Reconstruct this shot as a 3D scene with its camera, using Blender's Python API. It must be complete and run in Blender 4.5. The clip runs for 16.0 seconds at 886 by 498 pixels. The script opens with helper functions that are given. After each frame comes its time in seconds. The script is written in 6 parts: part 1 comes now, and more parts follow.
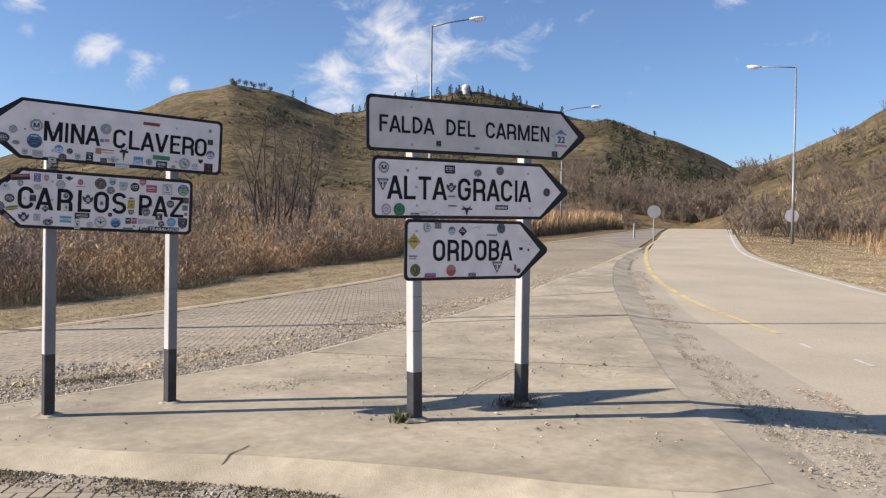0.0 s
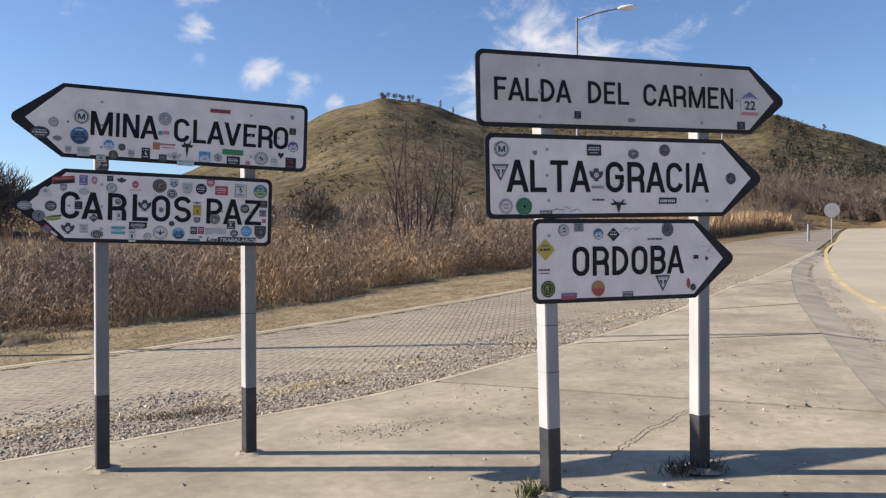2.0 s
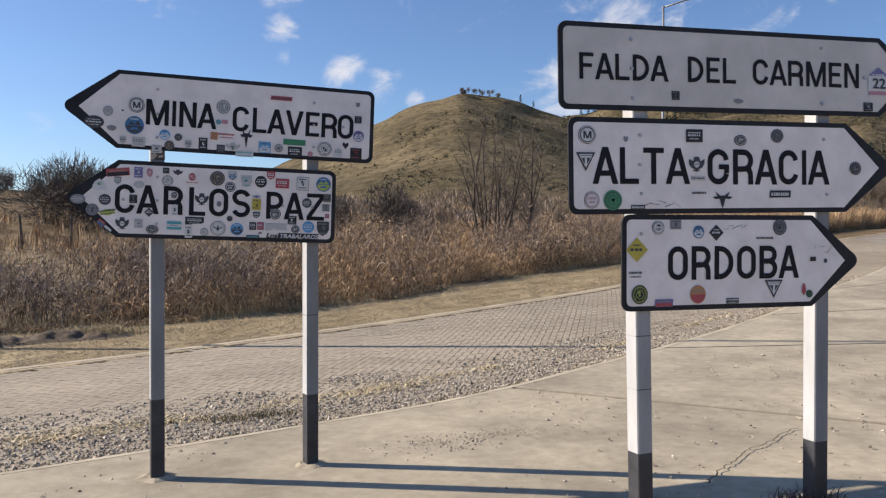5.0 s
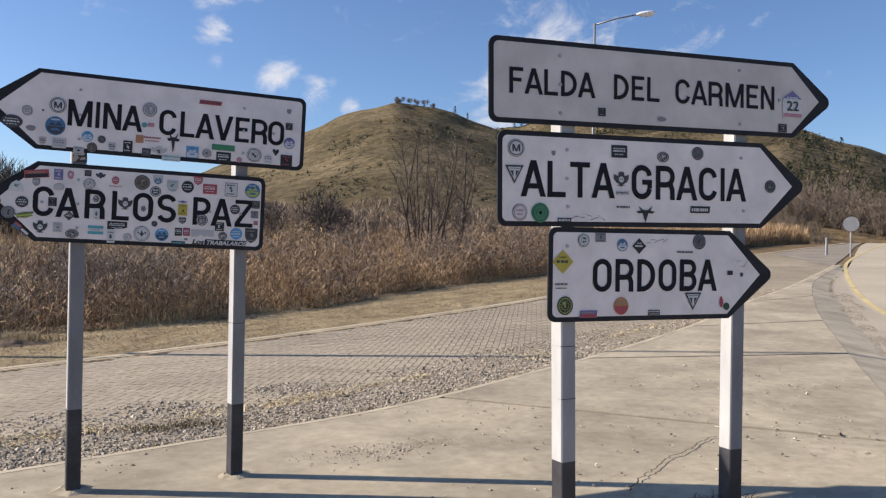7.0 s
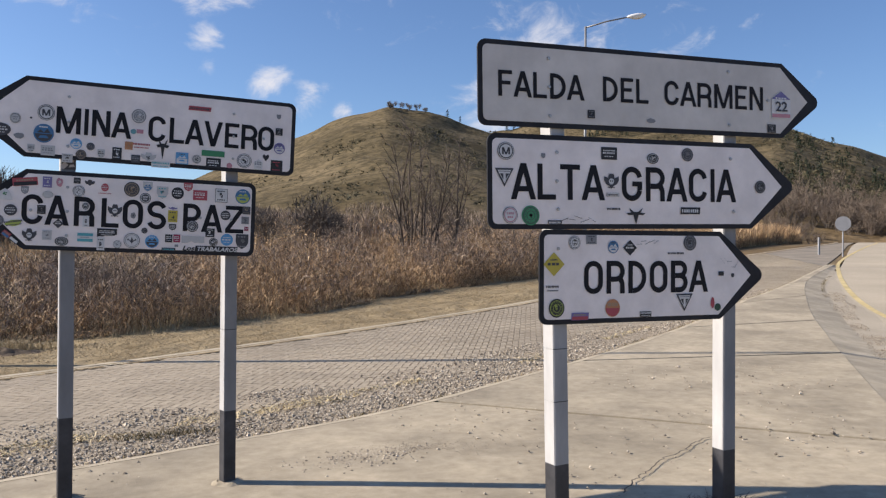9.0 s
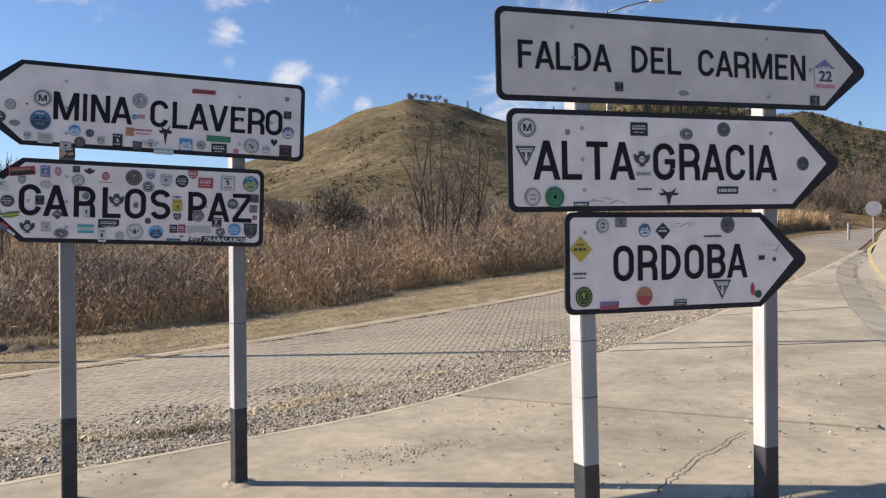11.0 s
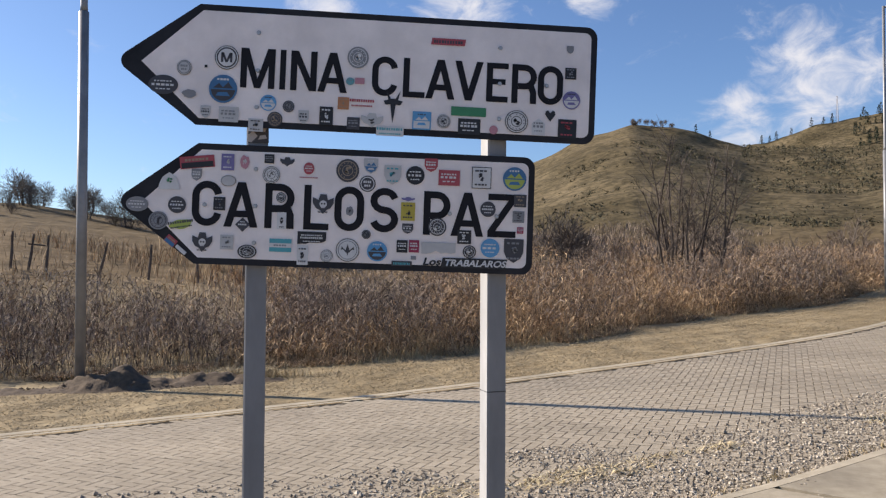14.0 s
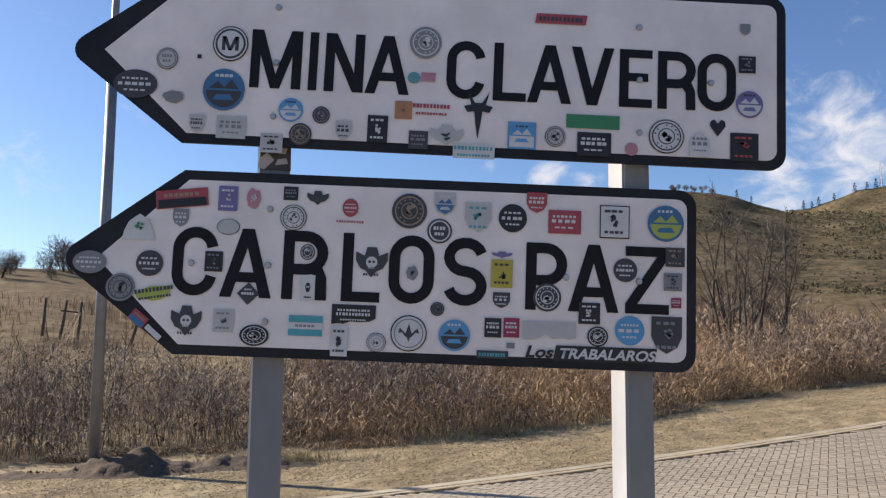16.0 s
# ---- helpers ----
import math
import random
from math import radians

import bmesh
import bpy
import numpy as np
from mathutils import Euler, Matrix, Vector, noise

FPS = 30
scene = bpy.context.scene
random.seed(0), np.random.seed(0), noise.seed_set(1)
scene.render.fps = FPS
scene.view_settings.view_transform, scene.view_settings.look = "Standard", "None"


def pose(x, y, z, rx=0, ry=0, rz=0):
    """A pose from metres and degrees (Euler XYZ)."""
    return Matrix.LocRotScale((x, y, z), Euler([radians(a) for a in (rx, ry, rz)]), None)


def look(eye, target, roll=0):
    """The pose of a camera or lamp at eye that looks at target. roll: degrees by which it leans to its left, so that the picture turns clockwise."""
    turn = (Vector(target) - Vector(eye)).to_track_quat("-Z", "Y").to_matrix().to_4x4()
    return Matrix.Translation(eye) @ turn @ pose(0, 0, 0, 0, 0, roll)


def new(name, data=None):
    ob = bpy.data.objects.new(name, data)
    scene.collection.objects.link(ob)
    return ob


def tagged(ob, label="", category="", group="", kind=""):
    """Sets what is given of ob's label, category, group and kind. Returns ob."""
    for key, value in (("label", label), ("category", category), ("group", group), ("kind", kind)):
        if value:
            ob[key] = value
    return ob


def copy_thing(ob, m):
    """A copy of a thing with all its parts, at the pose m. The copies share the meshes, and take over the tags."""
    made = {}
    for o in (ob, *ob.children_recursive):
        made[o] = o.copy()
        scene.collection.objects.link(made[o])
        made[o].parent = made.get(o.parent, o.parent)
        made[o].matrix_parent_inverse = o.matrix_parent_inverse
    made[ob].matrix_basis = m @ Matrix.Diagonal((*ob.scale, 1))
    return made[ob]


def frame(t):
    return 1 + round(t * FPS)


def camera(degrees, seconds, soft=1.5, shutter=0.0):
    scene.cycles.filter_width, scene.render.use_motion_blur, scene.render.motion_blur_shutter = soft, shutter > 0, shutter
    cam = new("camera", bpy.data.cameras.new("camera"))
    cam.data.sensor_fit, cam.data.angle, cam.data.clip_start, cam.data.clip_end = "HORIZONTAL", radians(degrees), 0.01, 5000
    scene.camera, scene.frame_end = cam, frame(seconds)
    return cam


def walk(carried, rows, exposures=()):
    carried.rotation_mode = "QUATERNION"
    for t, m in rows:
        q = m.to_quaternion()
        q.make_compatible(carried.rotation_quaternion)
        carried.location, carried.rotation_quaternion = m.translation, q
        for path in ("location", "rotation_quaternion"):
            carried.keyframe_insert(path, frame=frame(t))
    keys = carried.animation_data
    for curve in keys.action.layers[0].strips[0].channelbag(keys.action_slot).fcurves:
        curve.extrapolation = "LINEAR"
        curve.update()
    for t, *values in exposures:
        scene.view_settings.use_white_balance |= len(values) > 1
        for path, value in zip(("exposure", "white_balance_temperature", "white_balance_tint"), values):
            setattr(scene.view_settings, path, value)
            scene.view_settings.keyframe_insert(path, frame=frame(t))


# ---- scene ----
cam = camera(57.5, 16.0, soft=1.25)
PATH = [
    (0, (0.639, 0.618, 1.67), (1.696, 2.315, 1.625), 0.8),
    (0.5, (0.934, 1.028, 1.664), (1.955, 2.747, 1.625), 0.1),
    (1, (1.196, 1.452, 1.668), (2.204, 3.179, 1.634), -0.2),
    (1.5, (1.479, 1.795, 1.675), (2.297, 3.62, 1.645), -0.4),
    (2, (1.663, 2.164, 1.655), (2.389, 4.027, 1.627), -0.4),
    (2.5, (1.789, 2.429, 1.659), (2.465, 4.311, 1.638), -0.4),
    (3, (1.875, 2.596, 1.664), (2.372, 4.533, 1.654), -0.0),
    (3.5, (1.869, 2.652, 1.662), (2.362, 4.59, 1.643), -0.4),
    (4, (1.873, 2.681, 1.665), (2.385, 4.614, 1.623), -0.4),
    (6.5, (1.878, 2.644, 1.666), (2.512, 4.541, 1.649), 0.8),
    (7, (1.889, 2.646, 1.668), (2.588, 4.52, 1.654), 0.8),
    (7.5, (1.892, 2.648, 1.663), (2.606, 4.517, 1.652), 0.7),
    (8, (1.892, 2.642, 1.668), (2.619, 4.505, 1.663), 0.6),
    (10.5, (2.002, 2.699, 1.66), (2.674, 4.583, 1.648), -0.7),
    (11, (2.043, 2.934, 1.637), (2.704, 4.822, 1.612), -0.6),
    (11.5, (2.075, 3.221, 1.649), (2.737, 5.108, 1.625), -1.3),
    (12, (2.16, 3.553, 1.643), (2.707, 5.477, 1.657), -1.2),
    (12.5, (2.152, 3.913, 1.623), (2.537, 5.876, 1.655), 0.0),
    (13, (2.11, 4.275, 1.629), (2.431, 6.248, 1.666), -0.6),
    (13.5, (2.109, 4.633, 1.623), (2.321, 6.621, 1.664), -0.8),
    (14, (2.065, 4.994, 1.62), (2.201, 6.989, 1.671), -0.0),
    (14.5, (1.998, 5.355, 1.653), (2.098, 7.35, 1.744), -0.2),
    (15, (1.976, 5.669, 1.658), (2.046, 7.664, 1.784), -0.1),
    (15.5, (1.962, 5.988, 1.666), (2.006, 7.981, 1.824), 0.8),
    (16, (1.932, 6.263, 1.698), (1.977, 8.251, 1.913), 0.2),
]
walk(cam, [(t, look(eye, target, roll)) for t, eye, target, roll in PATH], [(0.0, 0.42, 6750, 15), (2.5, 0.36, 6700, 15), (3.0, 0.28, 6700, 15), (4.0, 0.34, 6700, 15), (7.0, 0.34, 6700, 15), (8.0, 0.35, 6700, 15), (10.5, 0.34, 6700, 15), (11.0, 0.40, 6750, 15), (12.5, 0.35, 6700, 15), (13.5, 0.38, 6750, 15), (14.5, 0.34, 6720, 15), (16.0, 0.39, 6720, 15)])

# ---- world, sun ----
SUN_EL = radians(29.5)
SUN_TO = Vector((-0.905 * math.cos(SUN_EL), 0.425 * math.cos(SUN_EL), math.sin(SUN_EL)))


def make_world():
    w = bpy.data.worlds.new("sky")
    scene.world = w
    w.use_nodes = True
    nt = w.node_tree
    nt.nodes.clear()
    N, L = nt.nodes.new, nt.links.new
    out, bg, sky = N("ShaderNodeOutputWorld"), N("ShaderNodeBackground"), N("ShaderNodeTexSky")
    sky.sky_type = "NISHITA"
    sky.sun_disc = False
    sky.sun_elevation = SUN_EL
    sky.sun_rotation = math.atan2(SUN_TO.x, SUN_TO.y)
    sky.altitude = 700
    sky.air_density, sky.dust_density, sky.ozone_density = 1.0, 0.8, 2.5
    tc = N("ShaderNodeTexCoord")
    # thin streaky clouds, gathered where the wind has left them
    mp = N("ShaderNodeMapping")
    mp.inputs["Scale"].default_value = (7, 7, 11)
    mp.inputs["Rotation"].default_value = (0.0, 0.5, 0.3)
    L(tc.outputs["Generated"], mp.inputs["Vector"])
    nz = N("ShaderNodeTexNoise")
    nz.inputs["Scale"].default_value, nz.inputs["Detail"].default_value = 2.6, 9
    nz.inputs["Roughness"].default_value, nz.inputs["Distortion"].default_value = 0.62, 0.5
    L(mp.outputs[0], nz.inputs["Vector"])
    total = None
    for az, el, half, power in CLOUDS:
        d = Vector((math.sin(radians(az)) * math.cos(radians(el)), math.cos(radians(az)) * math.cos(radians(el)), math.sin(radians(el))))
        dist = N("ShaderNodeVectorMath")
        dist.operation = "DISTANCE"
        dist.inputs[1].default_value = d
        L(tc.outputs["Generated"], dist.inputs[0])
        r = N("ShaderNodeMapRange")
        r.interpolation_type = "SMOOTHSTEP"
        r.inputs["From Min"].default_value, r.inputs["From Max"].default_value = radians(half), 0.0
        r.inputs["To Min"].default_value, r.inputs["To Max"].default_value = 0.0, power
        L(dist.outputs["Value"], r.inputs["Value"])
        if total is None:
            total = r.outputs[0]
        else:
            add = N("ShaderNodeMath")
            add.operation = "MAXIMUM"
            L(total, add.inputs[0]), L(r.outputs[0], add.inputs[1])
            total = add.outputs[0]
    sub = N("ShaderNodeMath")
    sub.operation = "ADD"
    L(nz.outputs["Fac"], sub.inputs[0]), L(total, sub.inputs[1])
    ramp = N("ShaderNodeMapRange")
    ramp.interpolation_type = "SMOOTHSTEP"
    ramp.inputs["From Min"].default_value, ramp.inputs["From Max"].default_value = 0.60, 1.02
    L(sub.outputs[0], ramp.inputs["Value"])
    mix = N("ShaderNodeMix")
    mix.data_type = "RGBA"
    tint = N("ShaderNodeMix")
    tint.data_type, tint.blend_type = "RGBA", "MULTIPLY"
    tint.inputs["Factor"].default_value = 1.0
    tint.inputs[7].default_value = (*SKY_TINT, 1)
    L(sky.outputs[0], tint.inputs[6])
    L(ramp.outputs[0], mix.inputs["Factor"])
    L(tint.outputs[2], mix.inputs[6])
    mix.inputs[7].default_value = (6.6, 6.9, 7.4, 1)
    L(mix.outputs[2], bg.inputs["Color"])
    bg.inputs["Strength"].default_value = SKY_STRENGTH
    L(bg.outputs[0], out.inputs[0])


SKY_STRENGTH, SKY_TINT = 0.094, (0.82, 0.99, 1.20)
CLOUDS = [(28.5, 11.9, 8.0, 0.34), (24.8, 10.2, 5, 0.33), (32, 13.0, 5.5, 0.32), (36.5, 13.5, 4, 0.22), (8.8, 11.6, 2.3, 0.32), (11.6, 10.5, 2.4, 0.32), (13.6, 9.4, 1.6, 0.28), (4.6, 14.0, 2.0, 0.30), (4.8, 12.3, 1.3, 0.25),
          (51.5, 16.5, 3.2, 0.30), (5.3, 18.5, 6, 0.34), (-5, 17.5, 5, 0.28), (14, 18, 4, 0.30), (-26, 11.5, 4, 0.2)]
make_world()
sun = new("sun", bpy.data.lights.new("sun", "SUN"))
sun.data.energy, sun.data.angle, sun.data.color = 5.7, radians(0.53), (1.0, 0.93, 0.82)
sun.matrix_world = look(SUN_TO * 60, (0, 0, 0))

# ---- materials ----


def material(name, colors, rough=0.8, scale=6.0, detail=6.0, metal=0.0, bump=0.0, bump_scale=60.0, island=0.0, per_object=0.0,
             stain=0.0, stain_scale=0.7, coords="Object", stretch=(1, 1, 1), spec=0.5):
    m = bpy.data.materials.new(name)
    m.use_nodes = True
    nt = m.node_tree
    N, L = nt.nodes.new, nt.links.new
    b = nt.nodes["Principled BSDF"]
    b.inputs["Roughness"].default_value, b.inputs["Metallic"].default_value = rough, metal
    b.inputs["Specular IOR Level"].default_value = spec
    tc, mp = N("ShaderNodeTexCoord"), N("ShaderNodeMapping")
    mp.inputs["Scale"].default_value = stretch
    L(tc.outputs[coords], mp.inputs["Vector"])
    nz = N("ShaderNodeTexNoise")
    nz.inputs["Scale"].default_value, nz.inputs["Detail"].default_value, nz.inputs["Roughness"].default_value = scale, detail, 0.65
    L(mp.outputs[0], nz.inputs["Vector"])
    fac = nz.outputs["Fac"]
    ramp = N("ShaderNodeValToRGB")
    els = ramp.color_ramp.elements
    while len(els) < len(colors):
        els.new(0.5)
    for i, c in enumerate(colors):
        els[i].position = 0.3 + 0.4 * i / max(1, len(colors) - 1)
        els[i].color = (*c, 1)
    if island or per_object:
        src = N("ShaderNodeNewGeometry").outputs["Random Per Island"] if island else N("ShaderNodeObjectInfo").outputs["Random"]
        mm = N("ShaderNodeMix")
        mm.inputs["Factor"].default_value = island or per_object
        L(fac, mm.inputs[2])
        sq = N("ShaderNodeMapRange")
        sq.inputs["To Min"].default_value, sq.inputs["To Max"].default_value = 0.25, 0.75
        L(src, sq.inputs["Value"])
        L(sq.outputs[0], mm.inputs[3])
        fac = mm.outputs[0]
    L(fac, ramp.inputs["Fac"])
    col = ramp.outputs["Color"]
    if stain:
        n2 = N("ShaderNodeTexNoise")
        n2.inputs["Scale"].default_value, n2.inputs["Detail"].default_value, n2.inputs["Roughness"].default_value = stain_scale, 5, 0.6
        L(mp.outputs[0], n2.inputs["Vector"])
        mr = N("ShaderNodeMapRange")
        mr.inputs["From Min"].default_value, mr.inputs["From Max"].default_value = 0.35, 0.68
        mr.inputs["To Min"].default_value, mr.inputs["To Max"].default_value = 1.0 - stain, 1.0 + 0.35 * stain
        L(n2.outputs["Fac"], mr.inputs["Value"])
        mu = N("ShaderNodeMix")
        mu.data_type, mu.blend_type = "RGBA", "MULTIPLY"
        mu.inputs["Factor"].default_value = 1.0
        L(col, mu.inputs[6])
        L(mr.outputs[0], mu.inputs[7])
        col = mu.outputs[2]
    L(col, b.inputs["Base Color"])
    if bump:
        n3, bp = N("ShaderNodeTexNoise"), N("ShaderNodeBump")
        n3.inputs["Scale"].default_value, n3.inputs["Detail"].default_value = bump_scale, 4
        L(mp.outputs[0], n3.inputs["Vector"])
        bp.inputs["Strength"].default_value, bp.inputs["Distance"].default_value = bump, 0.01
        L(n3.outputs["Fac"], bp.inputs["Height"])
        L(bp.outputs[0], b.inputs["Normal"])
    return m


CONCRETE = material("concrete", [(0.345, 0.290, 0.201), (0.418, 0.355, 0.250), (0.487, 0.416, 0.299)], 0.9, 8, 14, bump=0.35, bump_scale=130, stain=0.34, stain_scale=0.75)
KERB = material("kerb_concrete", [(0.395, 0.335, 0.235), (0.51, 0.44, 0.32)], 0.9, 5, 8, bump=0.4, bump_scale=80, stain=0.3, stain_scale=1.2)
GUTTER = material("gutter_concrete", [(0.37, 0.312, 0.218), (0.47, 0.402, 0.288)], 0.92, 6, 8, bump=0.5, bump_scale=70, stain=0.35, stain_scale=0.9)
CRACK = material("crack_filler", [(0.06, 0.05, 0.04), (0.11, 0.09, 0.07)], 0.95, 20)
BED = material("joint_sand", [(0.24, 0.205, 0.155), (0.32, 0.275, 0.21)], 0.95, 12, bump=0.5, stain=0.3)
BRICK = material("paver", [(0.325, 0.27, 0.19), (0.395, 0.33, 0.237), (0.455, 0.385, 0.283)], 0.9, 9, 6, island=0.3, bump=0.4, bump_scale=110, stain=0.2, stain_scale=0.35)
PAVER = material("paver_single", [(0.325, 0.27, 0.19), (0.395, 0.33, 0.237), (0.455, 0.385, 0.283)], 0.9, 9, 6, per_object=0.3, bump=0.4, bump_scale=110)
ASPHALT = material("worn_asphalt", [(0.39, 0.332, 0.238), (0.47, 0.402, 0.292), (0.545, 0.468, 0.345)], 0.9, 30, 8, bump=0.3, bump_scale=120, stain=0.13, stain_scale=0.35)
STONE = material("crushed_stone", [(0.15, 0.125, 0.095), (0.37, 0.312, 0.232), (0.62, 0.54, 0.42)], 0.9, 4, island=0.85)
RUBBLE = material("brown_rubble", [(0.20, 0.165, 0.12), (0.32, 0.27, 0.205), (0.44, 0.38, 0.30)], 0.95, 4, island=0.85)
BUSH_TWIG = material("dark_thorn_twigs", [(0.066, 0.055, 0.047), (0.145, 0.121, 0.10)], 0.95, 3, island=0.5)
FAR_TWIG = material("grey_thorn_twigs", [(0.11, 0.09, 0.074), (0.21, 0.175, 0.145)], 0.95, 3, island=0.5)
BRANCH = material("brown_branches", [(0.085, 0.066, 0.05), (0.17, 0.135, 0.105)], 0.95, 9)
DARK_BARK = material("dark_bark", [(0.05, 0.038, 0.029), (0.115, 0.088, 0.066)], 0.95, 9)
YELLOW = material("worn_yellow_paint", [(0.54, 0.44, 0.23), (0.70, 0.55, 0.24)], 0.8, 7, 8, stain=0.25, stain_scale=2)
WHITE_LINE = material("worn_white_paint", [(0.50, 0.46, 0.40), (0.72, 0.70, 0.66)], 0.8, 7, 8, stain=0.2, stain_scale=2)
SOIL = material("dark_soil", [(0.062, 0.044, 0.029), (0.15, 0.108, 0.07)], 0.95, 10, bump=0.8, bump_scale=25)
REED = material("dry_reed", [(0.105, 0.062, 0.032), (0.36, 0.228, 0.116), (0.72, 0.51, 0.295)], 0.85, 0.35, 4, island=0.8)
REED_DARK = material("dead_weed", [(0.05, 0.036, 0.028), (0.165, 0.122, 0.092), (0.52, 0.41, 0.31)], 0.9, 0.4, 4, island=0.85)
STRAW = material("straw_grass", [(0.27, 0.20, 0.11), (0.41, 0.325, 0.185), (0.54, 0.44, 0.27)], 0.9, 1.5, 4, island=0.7)
VERGE = material("verge_litter", [(0.15, 0.112, 0.062), (0.37, 0.288, 0.162), (0.52, 0.415, 0.25)], 0.9, 1.5, 4, island=0.85)
STRAW_PALE = material("pale_straw", [(0.42, 0.33, 0.18), (0.58, 0.475, 0.28), (0.74, 0.62, 0.40)], 0.9, 1.5, 4, island=0.7)
KERB_WEED = material("drying_weed", [(0.095, 0.076, 0.038), (0.24, 0.195, 0.105)], 0.9, 6, island=0.7)
WEED = material("green_weed", [(0.05, 0.07, 0.02), (0.12, 0.13, 0.04)], 0.8, 6, island=0.7)
BARK = material("grey_bark", [(0.10, 0.08, 0.06), (0.20, 0.165, 0.13)], 0.9, 8)
TWIG = material("bare_twigs", [(0.12, 0.09, 0.066), (0.245, 0.19, 0.142)], 0.9, 3, island=0.5)
PINE = material("pine_needles", [(0.016, 0.026, 0.013), (0.045, 0.06, 0.03)], 0.9, 2, island=0.6)
SHRUB = material("hill_shrub", [(0.062, 0.058, 0.03), (0.125, 0.108, 0.060)], 0.95, 1, island=0.8)
PANEL_WHITE = material("sign_white", [(0.79, 0.722, 0.70), (0.87, 0.80, 0.775)], 0.45, 2.5, 7, stain=0.10, stain_scale=5)
PANEL_GREY = material("sign_grey_white", [(0.55, 0.518, 0.488), (0.655, 0.618, 0.583)], 0.5, 2.5, 7, stain=0.14, stain_scale=4)
PANEL_BLACK = material("sign_black", [(0.012, 0.013, 0.017), (0.03, 0.03, 0.036)], 0.6, 6, 6, stain=0.3, stain_scale=4, spec=0.25)
LETTER = material("letter_black", [(0.008, 0.008, 0.011), (0.018, 0.018, 0.023)], 0.65, 9, spec=0.2)
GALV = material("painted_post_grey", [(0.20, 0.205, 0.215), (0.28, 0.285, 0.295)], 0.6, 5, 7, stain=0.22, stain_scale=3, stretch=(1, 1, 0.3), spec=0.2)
POST_GREY = material("plain_post_grey", [(0.22, 0.224, 0.232), (0.31, 0.315, 0.325)], 0.6, 5, 7, stain=0.22, stain_scale=3, stretch=(1, 1, 0.3), spec=0.2)
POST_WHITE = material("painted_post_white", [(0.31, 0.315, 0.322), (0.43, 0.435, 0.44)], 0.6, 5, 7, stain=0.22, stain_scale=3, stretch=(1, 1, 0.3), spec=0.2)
# lighter copy of the post colour: sunlight painted on the posts' left sides
SUNLIT_SIDE = material("sunlit_side_white", [(0.43, 0.43, 0.425), (0.57, 0.57, 0.56)], 0.6, 5, 7, stain=0.2, stain_scale=3, stretch=(1, 1, 0.3), spec=0.2)
POST_BLACK = material("painted_post_black", [(0.02, 0.021, 0.026), (0.06, 0.06, 0.068)], 0.6, 8, 6, stain=0.3, stain_scale=5)
BOLT = material("bolt_steel", [(0.28, 0.28, 0.28), (0.5, 0.5, 0.5)], 0.45, 30, metal=0.7)
LAMP_METAL = material("galvanised_steel", [(0.22, 0.225, 0.23), (0.32, 0.325, 0.33)], 0.5, 3, 6, metal=0.35, stain=0.2)
LAMP_GLASS = material("lamp_diffuser", [(0.72, 0.74, 0.76), (0.82, 0.83, 0.84)], 0.25, 3)
WOOD = material("weathered_wood", [(0.07, 0.055, 0.045), (0.16, 0.125, 0.10)], 0.9, 6)
BUILDING = material("white_plaster", [(0.50, 0.50, 0.49), (0.66, 0.66, 0.64)], 0.7, 1)
MAST = material("mast_steel", [(0.42, 0.40, 0.40), (0.56, 0.54, 0.54)], 0.5, 2)
SIGN_BACK = material("sign_back_grey", [(0.24, 0.245, 0.255), (0.34, 0.345, 0.355)], 0.6, 3)


def plain(name, c, rough=0.55):
    lo = tuple(0.82 * v for v in c)
    return material(name, [lo, c], rough, 14, 6)


